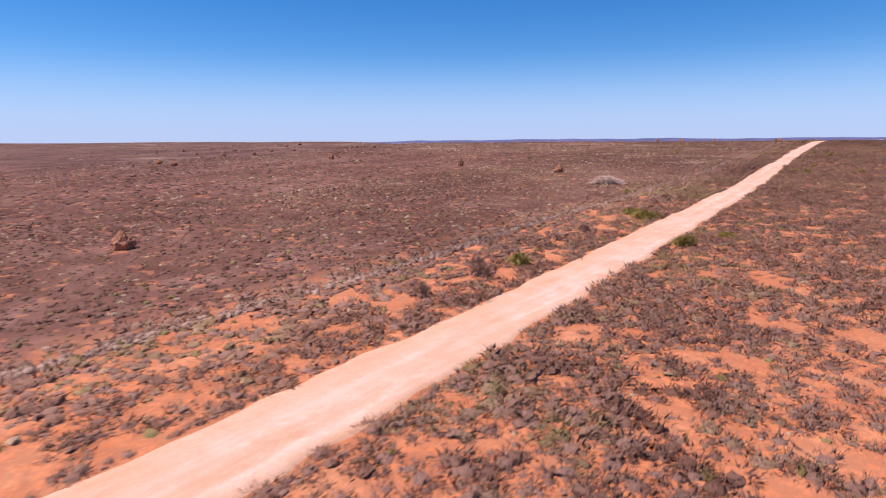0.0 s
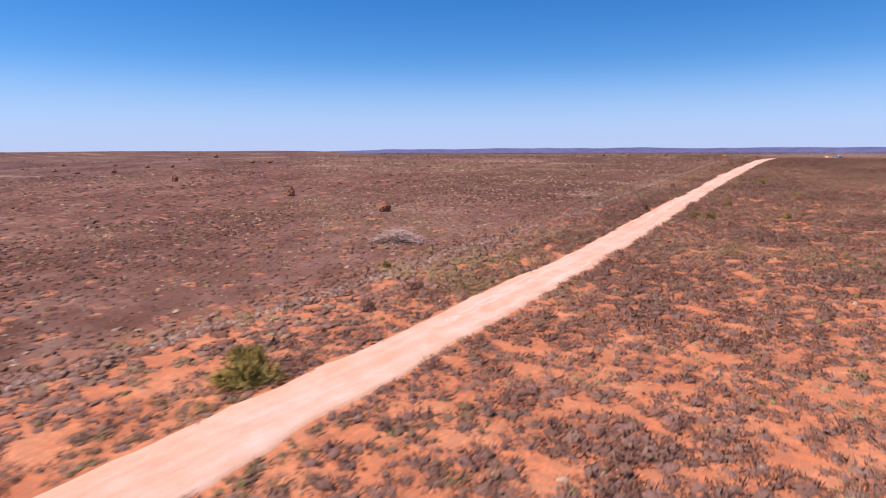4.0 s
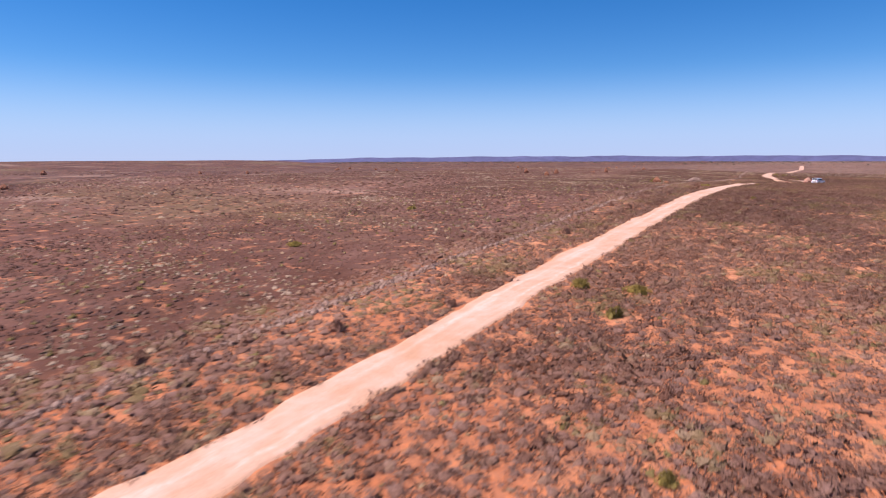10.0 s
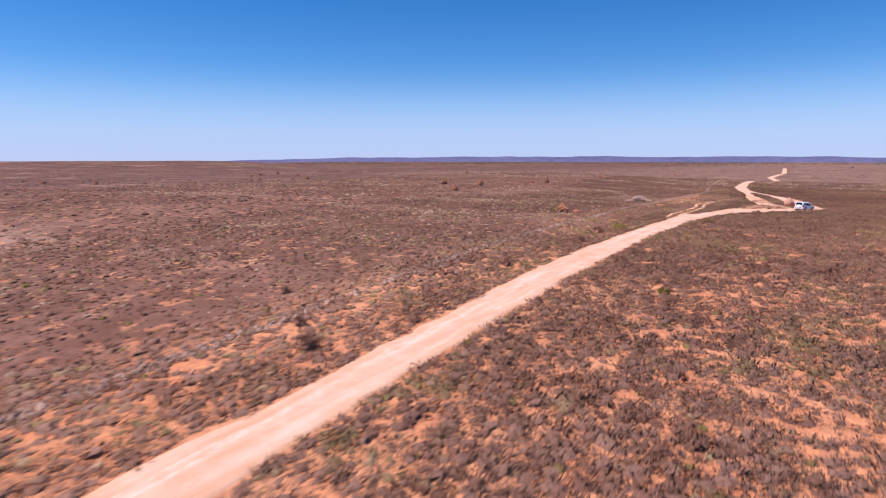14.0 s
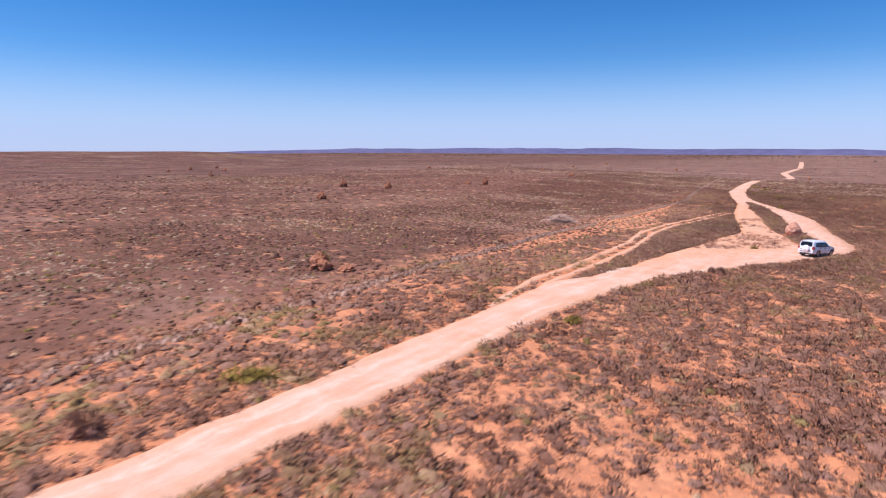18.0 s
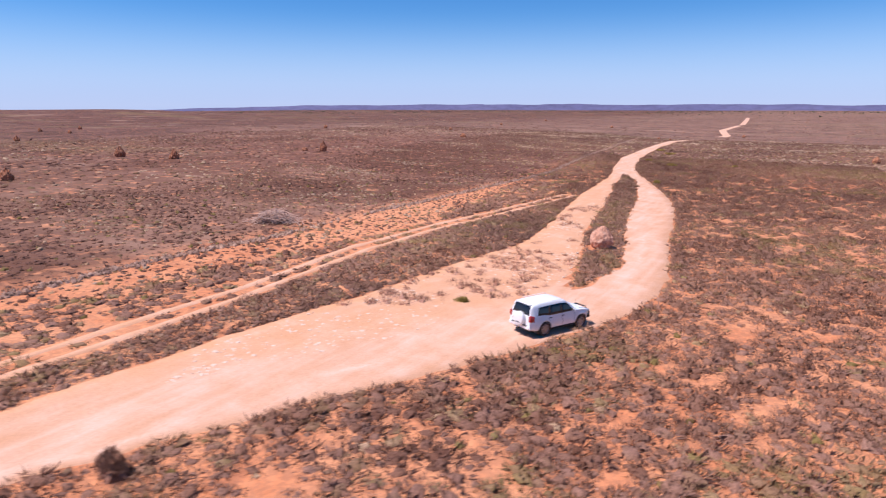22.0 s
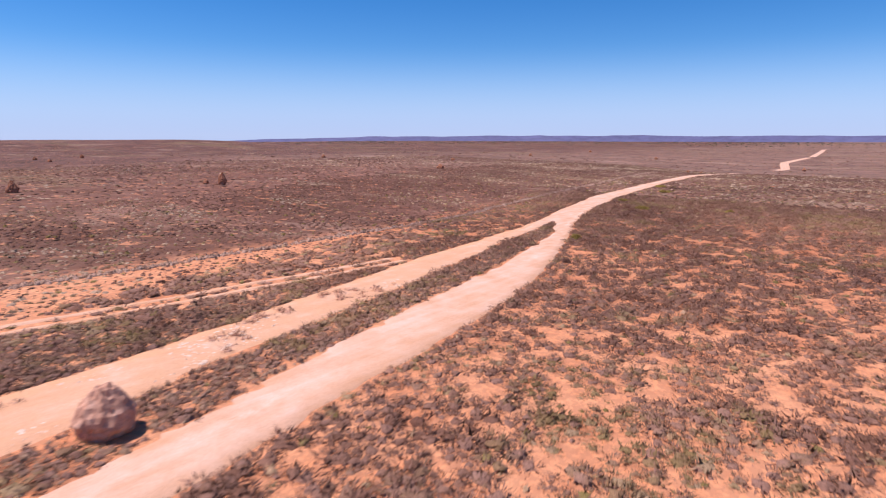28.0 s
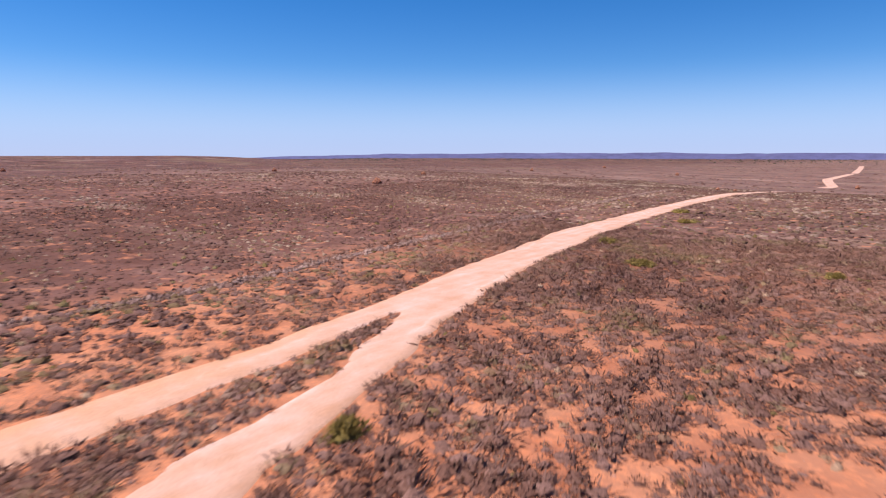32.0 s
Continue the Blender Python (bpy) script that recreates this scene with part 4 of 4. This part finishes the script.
def tube(points, r, n=8):
    bm = bmesh.new()
    rings = []
    for i, p in enumerate(points):
        p = Vector(p)
        d = (Vector(points[min(i + 1, len(points) - 1)]) - Vector(points[max(i - 1, 0)])).normalized()
        a = d.orthogonal().normalized()
        b = d.cross(a)
        rings.append([bm.verts.new(p + (a * math.cos(t) + b * math.sin(t)) * r) for t in (2 * math.pi * k / n for k in range(n))])
    for i in range(len(rings) - 1):
        best = min(range(n), key=lambda o: (rings[i][0].co - rings[i + 1][o].co).length)
        ring = rings[i + 1][best:] + rings[i + 1][:best]
        rings[i + 1] = ring
        for k in range(n):
            f = bm.faces.new((rings[i][k], rings[i][(k + 1) % n], ring[(k + 1) % n], ring[k]))
            f.smooth = True
    bm.faces.new(rings[0][::-1])
    bm.faces.new(rings[-1])
    bmesh.ops.recalc_face_normals(bm, faces=bm.faces)
    return bm


def build_car():
    car = new("car")
    ys = np.unique(np.concatenate([np.linspace(-2.41, -1.98, 26), np.linspace(-1.98, 2.0, 96), np.linspace(2.0, 2.34, 18)]))
    lev = np.linspace(0, 1, 16)
    acr = np.linspace(0, 1, 8)[1:]
    rows = []
    for y in ys:
        zb, zt = float(car_low(y)), float(car_top(y))
        zb = min(zb, zt - 0.02)
        z = zb + (zt - zb) * lev
        w = car_half(np.full_like(z, y), z)
        top_w = w[-1]
        r = 0.05
        side = [(a, y, b) for a, b in zip(w, z)]
        over = [(top_w * (1 - k), y, zt + 0.035 * (1 - (1 - k) ** 2)) for k in acr]
        half = side + over
        full = half + [(-a, b, c) for a, b, c in half[-2::-1]]
        rows.append(full)
    rows = np.array(rows)
    bm = shell(rows[..., 0], rows[..., 1], rows[..., 2])
    bm.verts.ensure_lookup_table()
    m = rows.shape[1]
    bm.faces.new([bm.verts[j] for j in range(m)])
    bm.faces.new([bm.verts[(len(ys) - 1) * m + j] for j in range(m)][::-1])
    for i in range(len(ys) - 1):
        bm.faces.new((bm.verts[i * m], bm.verts[i * m + m - 1], bm.verts[(i + 1) * m + m - 1], bm.verts[(i + 1) * m]))
    bmesh.ops.recalc_face_normals(bm, faces=bm.faces)
    body = part("body", bm, WHITE, car, "white painted steel body with light road dust")
    part("chassis", block(-0.72, 0.72, -2.2, 2.1, 0.30, 0.62, 0.03), BLACK, car)
    # glass
    part("windscreen", thick(top_patch(0.33, 1.06, 0.90, 0.90, 0.006), 0.004), GLASS, car, "dark tinted windscreen")
    part("rear_window", thick(top_patch(-2.345, -2.20, 0.86, 0.88, 0.012), 0.004), GLASS, car, "dark tinted rear window")
    for sd_ in (1, -1):
        for nm, q in (("front_window", [(0.88, 1.17), (0.02, 1.15), (0.02, 1.68), (0.42, 1.63)]), ("rear_door_window", [(-0.05, 1.15), (-0.88, 1.16), (-0.88, 1.69), (-0.05, 1.69)]), ("quarter_window", [(-0.95, 1.16), (-1.86, 1.27), (-1.74, 1.66), (-0.95, 1.69)])):
            part(nm, thick(side_patch(q, sd_, 0.008), 0.004), GLASS, car, "dark tinted side glass")
        for y0, y1 in ((0.025, -0.055), (-0.875, -0.955)):
            part("pillar_cover", thick(side_patch([(y0, 1.15), (y1, 1.155), (y1, 1.69), (y0, 1.685)], sd_, 0.006, 2, 6), 0.003), BLACK, car)
        part("window_trim", thick(side_patch([(0.96, 1.145), (-1.92, 1.24), (-1.93, 1.27), (0.93, 1.165)], sd_, 0.010, 24, 2), 0.006), BLACK, car)
        # doors: shut lines and handles
        for y in (0.93, -0.015, -1.02):
            part("door_gap", thick(side_patch([(y, 0.47), (y - 0.012, 0.47), (y - 0.012, 1.14), (y, 1.14)], sd_, 0.002, 2, 8), 0.002), BLACK, car)
        for y in (0.12, -0.85):
            h = thick(side_patch([(y, 0.985), (y - 0.19, 0.985), (y - 0.19, 1.03), (y, 1.03)], sd_, 0.02, 5, 3), 0.02)
            part("door_handle", h, BLACK, car, "dark door handle")
        part("side_step", block(sd_ * 0.86 - 0.07, sd_ * 0.86 + 0.07, -0.80, 0.96, 0.33, 0.40, 0.02), BLACK, car)
        mir = part("mirror", block(sd_ * 1.02 - 0.11, sd_ * 1.02 + 0.11, 0.72, 0.86, 1.12, 1.30, 0.05), WHITE, car)
        part("mirror_glass", block(sd_ * 1.02 - 0.08, sd_ * 1.02 + 0.08, 0.712, 0.722, 1.15, 1.27, 0), CHROME, mir)
        # lights
        tl = part("tail_light", thick(side_patch([(-2.14, 0.93), (-2.385, 0.93), (-2.335, 1.30), (-2.10, 1.22)], sd_, 0.012, 6, 6), 0.03), REDLENS, car, "red tail light")
        bm = block(sd_ * 0.79 - 0.085, sd_ * 0.79 + 0.085, -2.41, -2.29, 0.92, 1.27, 0.025)
        part("lens", bm, REDLENS, tl)
        part("reflector", block(sd_ * 0.62 - 0.09, sd_ * 0.62 + 0.09, -2.425, -2.39, 0.56, 0.60, 0.008), REDLENS, car)
        part("headlight", block(sd_ * 0.68 - 0.16, sd_ * 0.68 + 0.16, 2.10, 2.27, 0.84, 1.0, 0.05), CLEAR, car, "clear headlight")
        part("roof_rail", tube([(sd_ * 0.70, -1.7, 1.87), (sd_ * 0.72, -1.5, 1.90), (sd_ * 0.72, 0.0, 1.91), (sd_ * 0.70, 0.2, 1.86)], 0.012), WHITE, car)
        part("mud_flap", block(sd_ * 0.80 - 0.13, sd_ * 0.80 + 0.13, -1.86, -1.84, 0.18, 0.50, 0.005), BLACK, car)
        for a in AXLES:
            y = np.linspace(-1, 1, 21)
            th = y * 1.75
            arch = np.stack([a + 0.475 * np.sin(th), 0.385 + 0.475 * np.cos(th)], -1)
            inn = np.stack([a + 0.44 * np.sin(th), 0.385 + 0.44 * np.cos(th)], -1)
            xs = np.stack([sd_ * (car_half(arch[:, 0], np.maximum(arch[:, 1], 0.4)) + 0.004), np.full(21, sd_ * 0.80)], -1)
            part("wheel_arch", shell(xs, np.stack([arch[:, 0], inn[:, 0]], -1), np.stack([arch[:, 1], inn[:, 1]], -1)), BLACK, car)
    # bonnet lines and wipers
    for sd_ in (1, -1):
        part("bonnet_gap", tube([(sd_ * 0.70, 1.16, 1.185), (sd_ * 0.71, 1.6, 1.138), (sd_ * 0.62, 2.05, 1.07)], 0.006, 5), BLACK, car)
        part("wiper", tube([(sd_ * 0.45 + 0.2, 1.10, 1.205), (sd_ * 0.45 - 0.25, 0.95, 1.33)], 0.012, 5), BLACK, car)
    part("grille", block(-0.48, 0.48, 2.24, 2.30, 0.70, 0.95, 0.02), BLACK, car)
    # bull bar
    bar = part("bull_bar", block(-0.80, 0.80, 2.18, 2.40, 0.46, 0.64, 0.05), BLACK, car, "black steel bull bar")
    part("hoop", tube([(-0.78, 2.26, 0.58), (-0.79, 2.24, 0.80), (-0.70, 2.27, 0.93), (-0.46, 2.33, 0.95), (-0.36, 2.35, 1.03), (0.36, 2.35, 1.03), (0.46, 2.33, 0.95), (0.70, 2.27, 0.93), (0.79, 2.24, 0.80), (0.78, 2.26, 0.58)], 0.04), BLACK, bar)
    for x in (-0.36, 0.36):
        part("upright", tube([(x, 2.37, 0.60), (x, 2.38, 1.05)], 0.03), BLACK, bar)
    part("rail", tube([(-0.76, 2.33, 0.80), (0.76, 2.33, 0.80)], 0.025), BLACK, bar)
    part("aerial", tube([(-0.42, 2.33, 0.95), (-0.42, 2.33, 1.25)], 0.006, 5), BLACK, bar)
    # rear bumper, tow bar, plate, spare wheel
    part("rear_bumper", block(-0.86, 0.86, -2.47, -2.20, 0.48, 0.70, 0.05), WHITE, car)
    part("bumper_step", block(-0.62, 0.62, -2.478, -2.38, 0.66, 0.712, 0.01), BLACK, car)
    tow = part("tow_bar", block(-0.04, 0.04, -2.66, -2.2, 0.40, 0.47, 0.01), BLACK, car)
    part("tow_ball", lathe([(0, -0.03), (0.02, -0.028), (0.033, 0), (0.02, 0.028), (0, 0.03)], 12), CHROME, tow).location = (0, -2.63, 0.51)
    part("shackle", block(-0.05, 0.05, -2.69, -2.60, 0.36, 0.40, 0.01), CHROME, tow)
    cov = lathe([(0, -0.16), (0.30, -0.16), (0.375, -0.14), (0.40, -0.09), (0.40, 0.10), (0.34, 0.12), (0, 0.12)], 40)
    sp = part("spare_wheel_cover", cov, WHITE, car, "white moulded spare wheel cover")
    sp.rotation_euler = (0, 0, radians(90))
    sp.location = (0.06, -2.47, 1.00)
    part("badge", block(-0.16, 0.16, -0.005, 0.005, -0.03, 0.03, 0), INK, sp).matrix_parent_inverse = Matrix.Translation((-0.165, 0, -0.18)) @ Matrix.Rotation(radians(-90), 4, 'Z')
    pl = part("number_plate", block(-0.62, -0.26, -2.415, -2.40, 0.84, 0.95, 0), PLATE, car)
    part("plate_bar", block(-0.58, -0.30, -2.419, -2.415, 0.87, 0.92, 0), INK, pl)
    part("tailgate_handle", block(-0.60, -0.40, -2.41, -2.37, 1.02, 1.06, 0.01), WHITE, car)
    part("rear_wiper", tube([(-0.1, -2.345, 1.36), (0.35, -2.325, 1.42)], 0.012, 5), BLACK, car)
    part("spoiler", block(-0.60, 0.60, -2.27, -2.05, 1.80, 1.845, 0.015), WHITE, car)
    # wheels
    for a in AXLES:
        for sd_ in (1, -1):
            w = part("wheel", lathe([(0.27, -0.10), (0.33, -0.125), (0.375, -0.11), (0.39, -0.06), (0.39, 0.06), (0.375, 0.11), (0.33, 0.125), (0.27, 0.10)], 36), TYRE, car, "dusty black tyre")
            part("rim", lathe([(0.275, -0.10), (0.275, 0.10), (0.255, 0.105), (0.235, 0.06), (0.235, -0.09), (0.0, -0.09)], 36), ALLOY, w)
            sp_bm = bmesh.new()
            for k in range(6):
                t = 2 * math.pi * k / 6
                c, d = math.cos(t), math.sin(t)
                for f0, w0, f1, w1 in ((0.03, 0.035, 0.245, 0.045),):
                    q = [(f0, -w0), (f1, -w1), (f1, w1), (f0, w0)]
                    lo = [sp_bm.verts.new((0.04, r * c - e * d, r * d + e * c)) for r, e in q]
                    hi = [sp_bm.verts.new((0.085, r * c - e * d, r * d + e * c)) for r, e in q]
                    sp_bm.faces.new(hi)
                    for z in range(4):
                        sp_bm.faces.new((lo[z], lo[(z + 1) % 4], hi[(z + 1) % 4], hi[z]))
            part("spokes", sp_bm, ALLOY, w)
            part("hub", lathe([(0, 0.10), (0.05, 0.098), (0.065, 0.08), (0.065, 0.02)], 18), ALLOY, w)
            w.location = (sd_ * 0.80, a, 0.39)
            w.rotation_euler = (0, 0, 0 if sd_ > 0 else math.pi)
    return tagged(car, "white four-wheel-drive station wagon with black bull bar on the dirt road", "car")


car = build_car()
CX, CY, CTURN = -15.76, 340.02, -24.7
fw = Vector((-math.sin(radians(CTURN)), math.cos(radians(CTURN)), 0))
sw = Vector((fw.y, -fw.x, 0))
road_z = lambda p: float(height(p.x, p.y)) + 0.055
cpos = Vector((CX, CY, 0))
dz = (road_z(cpos + fw * 1.4) - road_z(cpos - fw * 1.4)) / 2.8
dr = (road_z(cpos + sw * 0.8) - road_z(cpos - sw * 0.8)) / 1.6
cpos.z = (road_z(cpos + fw * 1.4) + road_z(cpos - fw * 1.4)) / 2
car.matrix_world = Matrix.Translation(cpos) @ Matrix.Scale(0.95, 4) @ pose(0, 0, 0, 0, 0, CTURN) @ pose(0, 0, 0, math.degrees(math.atan(dz)), -math.degrees(math.atan(dr)), 0)
